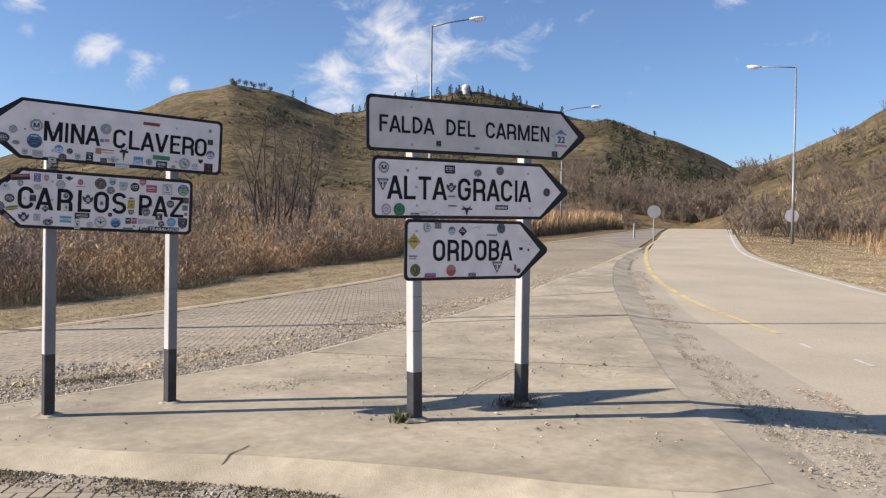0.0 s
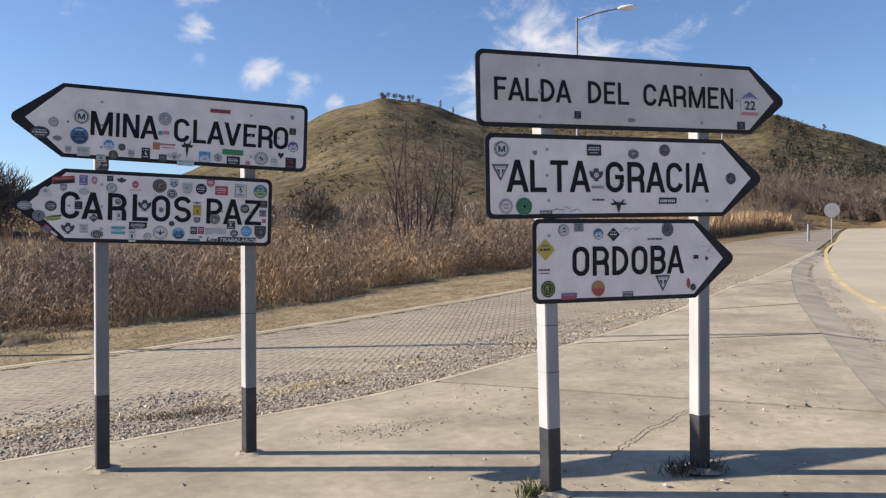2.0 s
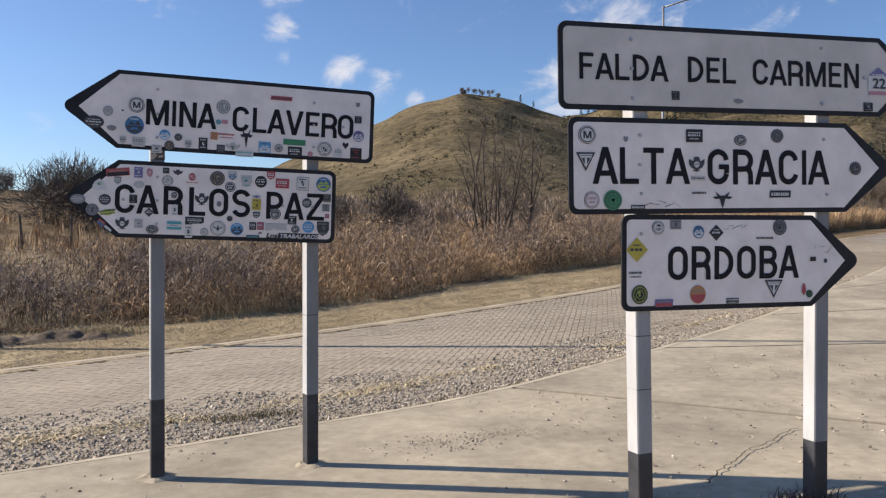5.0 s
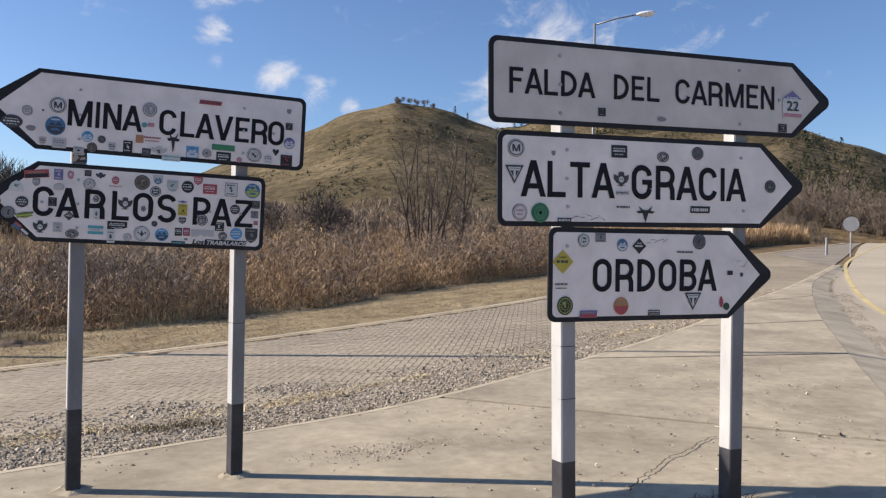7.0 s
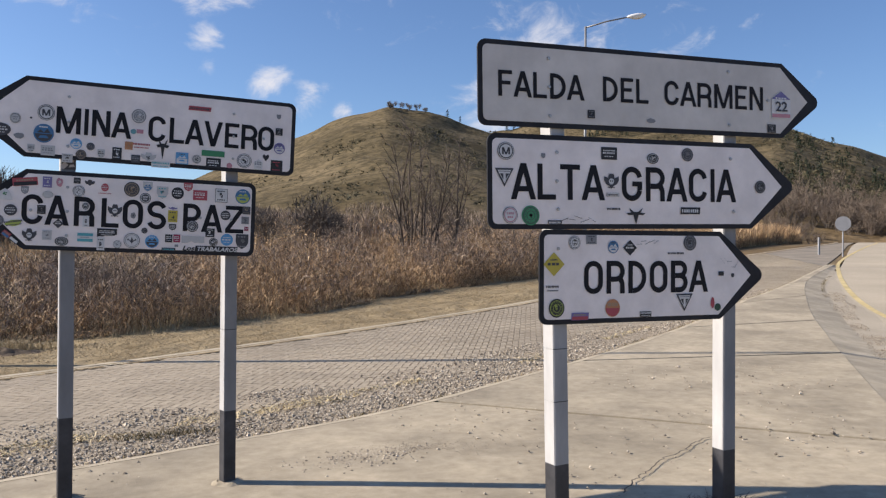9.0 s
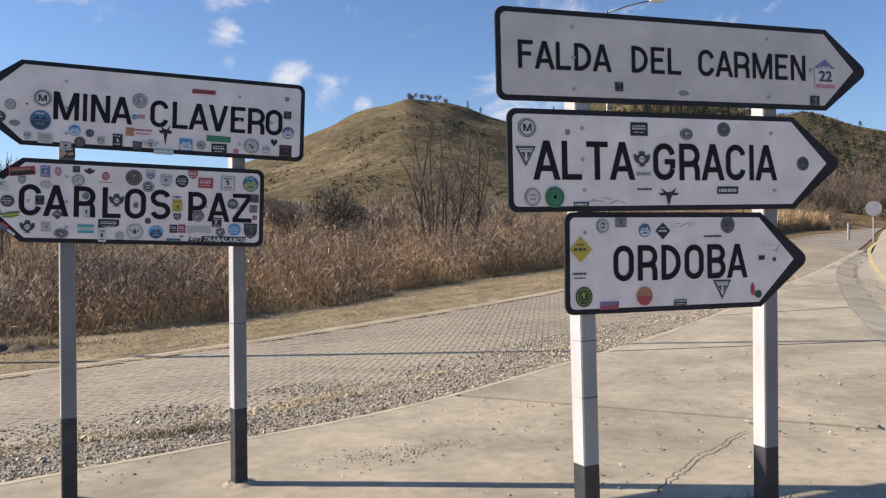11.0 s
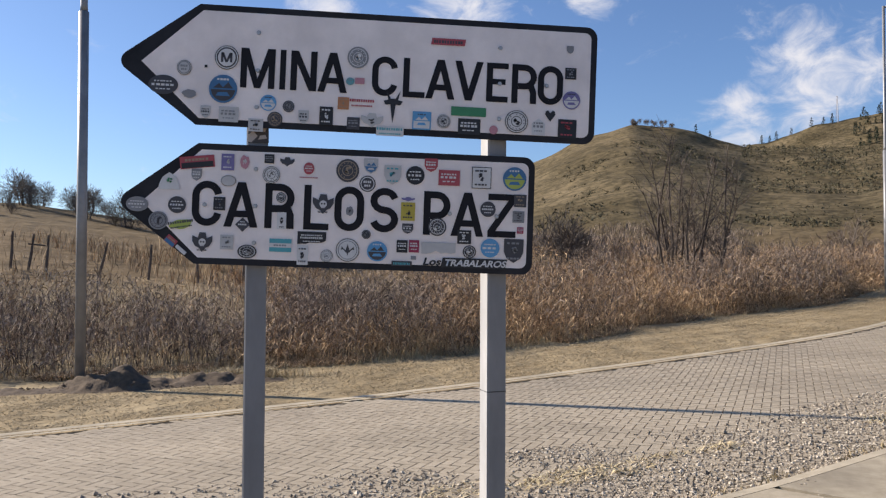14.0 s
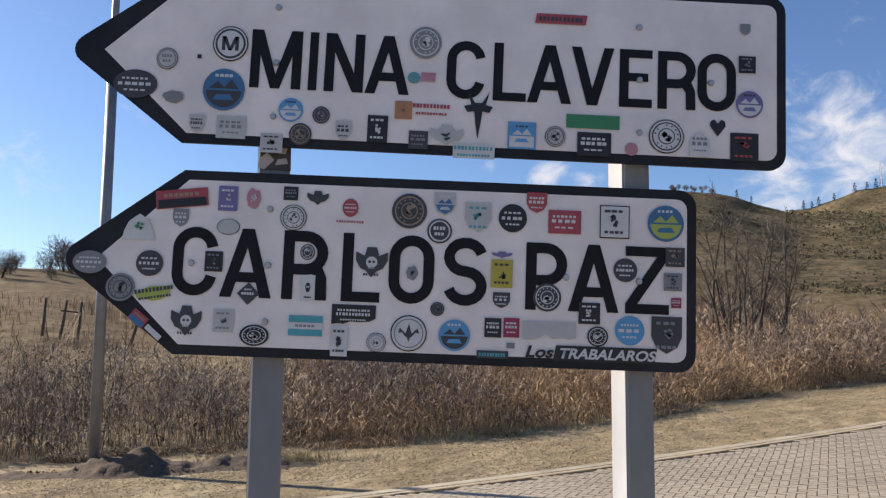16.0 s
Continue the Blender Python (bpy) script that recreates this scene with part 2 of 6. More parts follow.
def hill_material():
    m = bpy.data.materials.new("hill_grass")
    m.use_nodes = True
    nt = m.node_tree
    N, L = nt.nodes.new, nt.links.new
    b = nt.nodes["Principled BSDF"]
    b.inputs["Roughness"].default_value = 0.95
    b.inputs["Specular IOR Level"].default_value = 0.1
    tc = N("ShaderNodeTexCoord")

    def noise_ramp(scale, detail, stops, rough=0.65):
        n, r = N("ShaderNodeTexNoise"), N("ShaderNodeValToRGB")
        n.inputs["Scale"].default_value, n.inputs["Detail"].default_value, n.inputs["Roughness"].default_value = scale, detail, rough
        L(tc.outputs["Object"], n.inputs["Vector"])
        els = r.color_ramp.elements
        while len(els) < len(stops):
            els.new(0.5)
        for e, (p, c) in zip(els, stops):
            e.position, e.color = p, (*c, 1)
        L(n.outputs["Fac"], r.inputs["Fac"])
        return r.outputs["Color"]

    grass = noise_ramp(0.05, 8, [(0.34, (0.072, 0.057, 0.031)), (0.5, (0.128, 0.101, 0.057)), (0.66, (0.192, 0.150, 0.089))])
    tuft = noise_ramp(0.55, 9, [(0.40, (0.52, 0.53, 0.50)), (0.58, (1.20, 1.18, 1.13))], 0.72)
    mu = N("ShaderNodeMix")
    mu.data_type, mu.blend_type = "RGBA", "MULTIPLY"
    mu.inputs["Factor"].default_value = 1.0
    L(grass, mu.inputs[6]), L(tuft, mu.inputs[7])
    # paler meadow and verge near the roads
    sep = N("ShaderNodeSeparateXYZ")
    L(tc.outputs["Object"], sep.inputs[0])
    low = N("ShaderNodeMapRange")
    low.inputs["From Min"].default_value, low.inputs["From Max"].default_value = 8.0, 3.0
    L(sep.outputs["Z"], low.inputs["Value"])
    straw = noise_ramp(0.8, 9, [(0.3, (0.20, 0.152, 0.085)), (0.5, (0.295, 0.232, 0.138)), (0.7, (0.40, 0.322, 0.20))])
    field = noise_ramp(0.6, 9, [(0.3, (0.105, 0.072, 0.037)), (0.5, (0.172, 0.122, 0.065)), (0.7, (0.26, 0.19, 0.107))])
    edge = N("ShaderNodeMapRange")
    edge.inputs["From Min"].default_value, edge.inputs["From Max"].default_value = 1.3, 0.5
    L(sep.outputs["Z"], edge.inputs["Value"])
    dry = N("ShaderNodeMix")
    dry.data_type = "RGBA"
    L(edge.outputs[0], dry.inputs["Factor"])
    L(field, dry.inputs[6]), L(straw, dry.inputs[7])
    mx = N("ShaderNodeMix")
    mx.data_type = "RGBA"
    L(low.outputs[0], mx.inputs["Factor"])
    L(mu.outputs[2], mx.inputs[6]), L(dry.outputs[2], mx.inputs[7])
    L(mx.outputs[2], b.inputs["Base Color"])
    n3, bp = N("ShaderNodeTexNoise"), N("ShaderNodeBump")
    n3.inputs["Scale"].default_value, n3.inputs["Detail"].default_value = 1.1, 8
    L(tc.outputs["Object"], n3.inputs["Vector"])
    bp.inputs["Strength"].default_value, bp.inputs["Distance"].default_value = 0.5, 0.5
    L(n3.outputs["Fac"], bp.inputs["Height"])
    L(bp.outputs[0], b.inputs["Normal"])
    return m


HILL = hill_material()

# ---- mesh helpers ----


def mesh_ob(name, verts, faces, mat, parent=None, smooth=False):
    me = bpy.data.meshes.new(name)
    me.from_pydata([tuple(v) for v in verts], [], faces)
    me.materials.append(mat)
    if smooth:
        me.polygons.foreach_set("use_smooth", [True] * len(me.polygons))
    me.update()
    ob = new(name, me)
    if parent is not None:
        ob.parent = parent
    return ob


def part(name, bm, mat, parent, label="", smooth=False):
    me = bpy.data.meshes.new(name)
    bmesh.ops.recalc_face_normals(bm, faces=bm.faces)
    bm.to_mesh(me)
    bm.free()
    me.materials.append(mat)
    if smooth:
        me.polygons.foreach_set("use_smooth", [True] * len(me.polygons))
    ob = new(name, me)
    ob.parent = parent
    if label:
        ob["label"] = label
    return ob


def thing(name, m, label, category, group="", kind=""):
    ob = new(name)
    ob.empty_display_size = 0.1
    ob.matrix_world = m
    return tagged(ob, label, category, group, kind)


def np_mesh(name, verts, quads, mat, parent=None):
    """A mesh from arrays of vertices (n,3) and faces (m,k)."""
    me = bpy.data.meshes.new(name)
    k = quads.shape[1]
    me.vertices.add(len(verts))
    me.vertices.foreach_set("co", np.asarray(verts, dtype=np.float32).ravel())
    me.loops.add(quads.size)
    me.loops.foreach_set("vertex_index", quads.astype(np.int32).ravel())
    me.polygons.add(len(quads))
    me.polygons.foreach_set("loop_start", np.arange(0, quads.size, k, dtype=np.int32))
    me.polygons.foreach_set("loop_total", np.full(len(quads), k, dtype=np.int32))
    me.polygons.foreach_set("use_smooth", np.zeros(len(quads), dtype=bool))
    me.update(calc_edges=True)
    me.validate()
    me.materials.append(mat)
    ob = new(name, me)
    if parent is not None:
        ob.parent = parent
    return ob


def box_bm(cx, cy, cz, sx, sy, sz, bevel=0.0, bm=None):
    bm = bm or bmesh.new()
    g = bmesh.ops.create_cube(bm, size=1.0, matrix=Matrix.Translation((cx, cy, cz)) @ Matrix.Diagonal((sx, sy, sz, 1)))
    if bevel:
        es = list({e for v in g["verts"] for e in v.link_edges})
        bmesh.ops.bevel(bm, geom=es, offset=bevel, segments=2, affect="EDGES", profile=0.5)
    return bm


def tube_bm(points, radii, n=8, bm=None, cap=True):
    bm = bm or bmesh.new()
    rings = []
    for i, p in enumerate(points):
        p = Vector(p)
        a = Vector(points[max(0, i - 1)])
        b = Vector(points[min(len(points) - 1, i + 1)])
        q = (b - a).to_track_quat("Z", "Y")
        rings.append([bm.verts.new(p + q @ Vector((radii[i] * math.cos(2 * math.pi * k / n), radii[i] * math.sin(2 * math.pi * k / n), 0))) for k in range(n)])
    for r0, r1 in zip(rings, rings[1:]):
        for k in range(n):
            bm.faces.new((r0[k], r0[(k + 1) % n], r1[(k + 1) % n], r1[k]))
    if cap:
        bm.faces.new(rings[0][::-1]), bm.faces.new(rings[-1])
    return bm


def curve_points(pts, step):
    """A smooth line through the given plan points, resampled about every step."""
    pts = [Vector((*p, 0)) for p in pts]
    out = []
    for i in range(len(pts) - 1):
        p0, p1, p2, p3 = pts[max(0, i - 1)], pts[i], pts[i + 1], pts[min(len(pts) - 1, i + 2)]
        n = max(1, int((p2 - p1).length / step))
        for k in range(n):
            t = k / n
            out.append(0.5 * ((2 * p1) + (p2 - p0) * t + (2 * p0 - 5 * p1 + 4 * p2 - p3) * t * t + (3 * p1 - p0 - 3 * p2 + p3) * t ** 3))
    out.append(pts[-1])
    return [(p.x, p.y) for p in out]


def resample(line, n):
    line = np.array(line)
    d = np.concatenate([[0], np.cumsum(np.linalg.norm(np.diff(line, axis=0), axis=1))])
    s = np.linspace(0, d[-1], n)
    return np.stack([np.interp(s, d, line[:, 0]), np.interp(s, d, line[:, 1])], axis=1)


def offset_line(line, w):
    line = np.array(line)
    t = np.gradient(line, axis=0)
    t /= np.linalg.norm(t, axis=1)[:, None]
    return line + w * np.stack([-t[:, 1], t[:, 0]], axis=1)


# ---- the lie of the land ----
CENTRE = np.array((1.7, 2.5))


def lie(x, y):
    """Height of the roads: level at the junction, falling off across the paved road, climbing towards the pass."""
    x, y = np.asarray(x, dtype=float), np.asarray(y, dtype=float)
    s = 0.5 * x + 0.866 * y
    fall_off = np.clip((0.8 * y - 0.6 * x - 7) * 0.02, 0, 0.2) * np.interp(s, [20, 45], [1, 0.4])
    a = 0.082 * np.log1p(np.exp(np.clip((s - 14) / 2.0, -30, 30)))
    return -0.15 - fall_off + a - 0.041 * 12 * np.log1p(np.exp(np.clip((s - 88) / 12.0, -30, 30)))


def slab_top(x, y):
    """Height of the island's concrete, which leans down towards the paved road."""
    x, y = np.asarray(x, dtype=float), np.asarray(y, dtype=float)
    return lie(x, y) + 0.15 + lean_of(x, y)


def lean_of(x, y):
    return np.clip(0.010 + 0.0145 * (np.asarray(x) - 4.75) - 0.014 * (np.asarray(y) - 6.7), -0.055, 0.02) - np.interp(0.5 * np.asarray(x) + 0.866 * np.asarray(y), [24, 39], [0, 0.11])


# each ridge: foot and crest distance, how hollow its slope is, then bearing and height in degrees along it
RIDGES = [
    (58, 215, 1.35, [-9, 0.6, 0, 3.3, 5, 5.2, 9.2, 6.8, 11.2, 7.7, 12.8, 8.6, 14.7, 9.4, 17, 10.0, 19.7, 9.8, 22.1, 8.9, 24.6, 8.05, 30, 7.6, 37, 7.7, 43.4, 7.9, 45, 7.35, 48, 6.2, 51.3, 4.6, 56, 2.0, 60, 0.5]),
    (200, 400, 1.35, [18, 5.0, 23, 7.6, 24.6, 8.1, 26, 8.3, 28.6, 9.2, 32.4, 9.65, 34.4, 9.8, 38.8, 8.6, 43, 7.2, 48, 5.0, 52, 4.6, 58, 4.9, 64, 3]),
    (46, 150, 1.35, [47, 1.0, 51, 3.5, 54.1, 5.1, 56.7, 6.2, 59, 7.1, 60.4, 7.9, 66, 10, 76, 12, 95, 11, 125, 6, 150, 2]),
    (21, 78, 1.0, [-110, 2, -60, 4.0, -27.5, 4.1, -22.7, 4.1, -18, 3.4, -14, 2.9, -8, 2.5, 0, 2.4, 8, 2.3, 16, 1.8, 24, 0.9, 30, 0.3]),
]


def land(x, y):
    x, y = np.asarray(x, dtype=float), np.asarray(y, dtype=float)
    dx, dy = x - CENTRE[0], y - CENTRE[1]
    r, az = np.hypot(dx, dy), np.degrees(np.arctan2(dx, dy))
    z = lie(x, y)
    top = z
    for foot, crest, swell, prof in RIDGES:
        el = np.interp(az, prof[0::2], prof[1::2], left=0, right=0)
        h = 1.67 + crest * np.tan(np.radians(el))
        t = np.clip((r - foot) / (crest - foot), 0, 1)
        back = np.clip((r - crest) / crest, 0, 1)
        zz = -0.38 + (h + 0.38) * np.where(r <= crest, t ** swell, 1 - 0.55 * back)
        top = np.maximum(top, np.where(el > 0, zz, -1))
    return top


def build_ground():
    az = np.concatenate([np.arange(-180, -45, 3.0), np.arange(-45, 78, 0.4), np.arange(78, 180, 3.0)])
    rr = np.concatenate([[0.5], np.geomspace(2, 60, 46), np.linspace(62, 214, 46), [215], np.linspace(222, 399, 24), [400], np.geomspace(420, 2500, 18)])
    A, R = np.meshgrid(np.radians(az), rr)
    X, Y = CENTRE[0] + R * np.sin(A), CENTRE[1] + R * np.cos(A)
    Z = land(X, Y) - 0.05
    rough = np.clip((R - 60) / 120, 0, 1)
    for i in range(Z.shape[0]):
        if rough[i, 0] > 0:
            Z[i] += [rough[i, 0] * (2.2 * noise.noise((X[i, j] * 0.02, Y[i, j] * 0.02, 0)) + 1.0 * noise.noise((X[i, j] * 0.11, Y[i, j] * 0.11, 3))) for j in range(Z.shape[1])]
    nr, na = X.shape
    verts = np.stack([X, Y, Z], axis=-1).reshape(-1, 3)
    i, j = np.meshgrid(np.arange(nr - 1), np.arange(na), indexing="ij")
    j2 = (j + 1) % na
    quads = np.stack([i * na + j, (i + 1) * na + j, (i + 1) * na + j2, i * na + j2], axis=-1).reshape(-1, 4)[:, ::-1]
    ob = np_mesh("ground", verts, quads, HILL)
    ob.data.polygons.foreach_set("use_smooth", [True] * len(ob.data.polygons))
    cap = mesh_ob("ground_middle", [(CENTRE[0] + 0.6 * math.sin(a), CENTRE[1] + 0.6 * math.cos(a), -0.205) for a in np.linspace(0, 2 * math.pi, 24, endpoint=False)], [tuple(range(23, -1, -1))], HILL, ob)
    tagged(ob, "dry brown grassy hills and meadow behind the junction", "ground", kind="structure")


build_ground()

# plan lines
ISLAND_LEFT = curve_points([(-0.45, 8.8), (0.6, 9.12), (2.5, 9.84), (4.5, 10.68), (6.5, 11.88), (9.0, 13.41), (12.0, 15.42), (15.8, 18.3), (19.8, 21.2), (29.8, 29.2)], 0.5)
ISLAND_RIGHT = curve_points([(5.62, 4.3), (6.3, 5.2), (7.53, 6.83), (10.26, 10.04), (12.8, 13.0), (16.0, 16.6), (22.0, 22.6), (29.9, 29.0)], 0.5)
ISLAND_NEAR = curve_points([(-0.45, 8.8), (1.03, 7.75), (2.1, 6.81), (2.61, 6.4), (3.41, 5.56), (4.14, 4.67), (4.85, 4.05), (5.35, 3.98), (5.62, 4.3)], 0.3)
BRICK_FAR = curve_points([(-14, 6.2), (-7.4, 11.3), (-4.0, 13.34), (-1.0, 14.98), (2.0, 16.42), (5.0, 17.94), (8.0, 19.56), (12.0, 21.95), (16.7, 25.7), (29.0, 35.2), (40, 42.4), (52, 50.2), (68, 62)], 1.0)
WHITE_RIGHT = curve_points([(6, -16), (12, -5), (17.2, 5.5), (21.5, 12.3), (23.5, 15.0), (26.6, 18.9), (31.9, 24.7), (39.9, 31.6), (54.5, 43.6), (72, 58), (100, 82)], 1.0)
YELLOW_LINE = curve_points([(13.3, 9.6), (14.43, 11.58), (16.2, 14.3), (19.8, 18.75), (26.85, 25.9), (34.5, 32.8), (49.9, 44.9), (56, 49.5), (72, 63)], 0.7)


def strip(name, a, b, mat, za=0.0, zb=0.0, across=1, parent=None):
    """A sheet between two plan lines with as many points each, lifted above the lie of the land."""
    a, b = np.array(a), np.array(b)
    n = len(a)
    k = np.linspace(0, 1, across + 1)[None, :, None]
    P = a[:, None, :] * (1 - k) + b[:, None, :] * k
    Z = lie(P[..., 0], P[..., 1]) + za * (1 - k[..., 0]) + zb * k[..., 0]
    verts = np.concatenate([P, Z[..., None]], axis=-1).reshape(-1, 3)
    i, j = np.meshgrid(np.arange(n - 1), np.arange(across), indexing="ij")
    w = across + 1
    quads = np.stack([i * w + j, (i + 1) * w + j, (i + 1) * w + j + 1, i * w + j + 1], axis=-1).reshape(-1, 4)
    return np_mesh(name, verts, quads, mat, parent)


def ribbon(name, line, width, mat, lift, parent=None):
    return strip(name, offset_line(line, -width / 2), offset_line(line, width / 2), mat, lift, lift, 1, parent)


# asphalt road to the pass
left_edge = curve_points([(-3, -16), (2.5, -6), (5.2, 1.0), (6.0, 4.0), (6.65, 4.95), (8.0, 6.5), (10.75, 9.6), (13.3, 12.6), (16.5, 16.2), (22.5, 22.2), (31.0, 29.6), (52, 48), (70, 62.5), (98, 86)], 1.0)
road = strip("road", resample(left_edge, 160), resample(offset_line(WHITE_RIGHT, -0.35), 160), ASPHALT, 0, 0, 14)
tagged(road, "sun-bleached grey-brown asphalt road curving to the pass", "road", kind="structure")
tagged(ribbon("yellow_line", YELLOW_LINE, 0.15, YELLOW, 0.006), "worn yellow painted centre line on asphalt", "road marking", kind="structure")
for a, b in (((12.3, 8.3), (12.6, 8.7)), ((11.6, 6.9), (11.95, 7.4)), ((12.55, 6.6), (12.8, 7.0))):
    tagged(ribbon("lane_dash", curve_points([a, b], 0.2), 0.07, WHITE_LINE, 0.006), "faded dash of pale road paint on asphalt", "road marking", kind="structure")
tagged(ribbon("white_line", WHITE_RIGHT, 0.14, WHITE_LINE, 0.006), "white painted edge line along the asphalt", "road marking", kind="structure")

# bed of the paved side road and of the paving in front of the island
near_edge = curve_points([(-16, -4), (-9, 2.5), (-4, 6.5)], 1.0) + [(-0.45, 8.8)] + ISLAND_LEFT[1:] + curve_points([(30.5, 30), (40, 38), (52, 48.4), (67, 60.5)], 1.0)
bed = strip("side_road", resample(BRICK_FAR, 150), resample(near_edge, 150), BED, -0.02, -0.02, 8)
tagged(bed, "side road paved with grey-brown herringbone concrete pavers", "road", kind="structure")
fore = strip("forecourt", resample([(-16, -4), (-9, 2.5), (-4, 6.5), (-0.7, 8.85), (1.0, 7.6), (3.4, 5.4), (4.8, 3.9), (5.7, 3.9)], 60),
             resample([(-14, -18), (-8, -17), (-3, -16), (2.5, -6), (5.2, 1.0), (5.9, 3.8)], 60), BED, -0.025, -0.025, 20)
tagged(fore, "paver-covered road surface in front of the traffic island", "road", kind="structure")
tagged(ribbon("road_edging", offset_line(BRICK_FAR, 0.08), 0.16, KERB, 0.02), "pale concrete edging along the paved side road", "kerb", kind="structure")
tagged(ribbon("road_edging", offset_line(BRICK_FAR, -0.055), 0.07, KERB, 0.012), "narrow mortar strip beside the concrete edging", "kerb", kind="structure")

# ---- traffic island of concrete slabs ----
island = thing("traffic_island", pose(0, 0, 0), "raised pale concrete traffic island with joints and cracks", "traffic island", kind="structure")


def nearest(line, p):
    return min(range(len(line)), key=lambda i: (line[i][0] - p[0]) ** 2 + (line[i][1] - p[1]) ** 2)


JOINTS = [((4.82, 10.86), (8.04, 7.4)), ((8.0, 12.75), (11.76, 11.7)), ((11.9, 14.6), (14.6, 14.9)), ((15.6, 17.5), (17.9, 18.6)), ((20.5, 21.7), (22.0, 22.6))]


def slab(points, thick=0.14):
    bm = bmesh.new()
    top = [bm.verts.new((x, y, float(slab_top(x, y)))) for x, y in points]
    low = [bm.verts.new((x, y, float(slab_top(x, y)) - thick)) for x, y in points]
    f = bm.faces.new(top)
    for i in range(len(top)):
        k = (i + 1) % len(top)
        bm.faces.new((top[i], low[i], low[k], top[k]))
    bmesh.ops.triangulate(bm, faces=[f])
    return part("slab", bm, CONCRETE, island)


cutsL = [nearest(ISLAND_LEFT, a) for a, b in JOINTS] + [len(ISLAND_LEFT) - 1]
cutsR = [nearest(ISLAND_RIGHT, b) for a, b in JOINTS] + [len(ISLAND_RIGHT) - 1]


def shrink(p, q, d=0.038):
    v = Vector(q) - Vector(p)
    v.normalize()
    return (p[0] + v.x * d, p[1] + v.y * d)


prevL, prevR = 0, 0
for k, (cl, cr) in enumerate(zip(cutsL, cutsR)):
    left, right = ISLAND_LEFT[prevL:cl + 1], ISLAND_RIGHT[prevR:cr + 1]
    left[-1], right[-1] = shrink(left[-1], left[-2]), shrink(right[-1], right[-2])
    if k:
        left[0], right[0] = shrink(left[0], left[1]), shrink(right[0], right[1])
        slab(right + left[::-1])
    else:
        slab(ISLAND_NEAR + right[1:] + left[:0:-1])
    prevL, prevR = cl, cr

def jagged(line):
    """A wandering crack through the given points."""
    r = random.Random(4)
    pts = resample(line, 46)
    return [(p[0] + r.uniform(-0.018, 0.018), p[1] + r.uniform(-0.018, 0.018)) for p in pts]


strip("joint_filler", resample(ISLAND_LEFT[2:], 60), resample(ISLAND_RIGHT[2:], 60), CRACK, 0.128 + lean_of(*np.array(resample(ISLAND_LEFT[2:], 60)).T)[:, None], 0.128 + lean_of(*np.array(resample(ISLAND_RIGHT[2:], 60)).T)[:, None], 2, island)
# sloping kerbs and the gutter along the asphalt
rim = np.array(ISLAND_NEAR + ISLAND_RIGHT[1:])
grow = np.interp(np.arange(len(rim)), [len(ISLAND_NEAR) - 8, len(ISLAND_NEAR) + 6], [0.34, 0.62])
grow *= np.interp(rim[:, 0], [18, 22, 26, 29.5], [1.0, 0.8, 0.4, 0.1])
outer = rim + (offset_line(rim, -1.0) - rim) * grow[:, None]
cut = len(ISLAND_NEAR) - 4
lean = lean_of(rim[:, 0], rim[:, 1])[:, None]
side_lean = lean_of(*np.array(ISLAND_LEFT).T)[:, None]
strip("near_kerb", rim[:cut + 1], outer[:cut + 1], KERB, 0.149 + lean[:cut + 1], np.interp(np.arange(cut + 1), [cut - 7, cut], [-0.03, 0.115])[:, None], 3, island)
strip("side_kerb", offset_line(ISLAND_LEFT, 0.13), ISLAND_LEFT, KERB, 0.135 + side_lean, 0.152 + side_lean, 1, island)
strip("side_kerb_face", offset_line(ISLAND_LEFT, 0.16), offset_line(ISLAND_LEFT, 0.13), KERB, -0.03, 0.135 + side_lean, 1, island)
fall = np.interp(np.arange(len(rim)), [cut + 8, cut + 26, len(rim) - 30, len(rim) - 1], [0.115, 0.06, 0.045, 0.02])
strip("gutter", rim[cut:], outer[cut:], KERB, 0.146 + lean[cut:], fall[cut:, None], 4, island)
yellow = np.array(YELLOW_LINE)
room = np.array([np.min(np.hypot(*(yellow - p).T)) for p in outer])
lip = np.clip(np.minimum(np.interp(np.arange(len(rim)), [cut + 8, cut + 24], [1.3, 0.8]), room - 0.13), 0.03, 1.3)
strip("gutter_lip", outer[cut:], (outer + (offset_line(outer, -1.0) - outer) * lip[:, None])[cut:], ASPHALT, fall[cut:, None], -0.004, 2, island)
ribbon("crack", jagged([(5.0, 7.31), (5.08, 7.39), (5.34, 7.61), (5.51, 7.73), (5.75, 7.93), (6.07, 8.08), (6.34, 8.265), (6.6, 8.40)]), 0.011, CRACK, 0.160, island)


def kerb_top(p):
    """Height on the slab or, beyond its rim, on the sloping front kerb."""
    d = min(math.dist(p, q) for q in resample(ISLAND_NEAR, 400))
    out = 0.0 if inside_front(p) else d
    return float(slab_top(*p)) - 0.179 * min(1.0, out / 0.34)


def inside_front(p):
    """Whether a place lies on the island's side of its front rim."""
    i = nearest(ISLAND_NEAR, p)
    a, b = ISLAND_NEAR[max(0, i - 1)], ISLAND_NEAR[min(len(ISLAND_NEAR) - 1, i + 1)]
    return (b[0] - a[0]) * (p[1] - a[1]) - (b[1] - a[1]) * (p[0] - a[0]) > 0


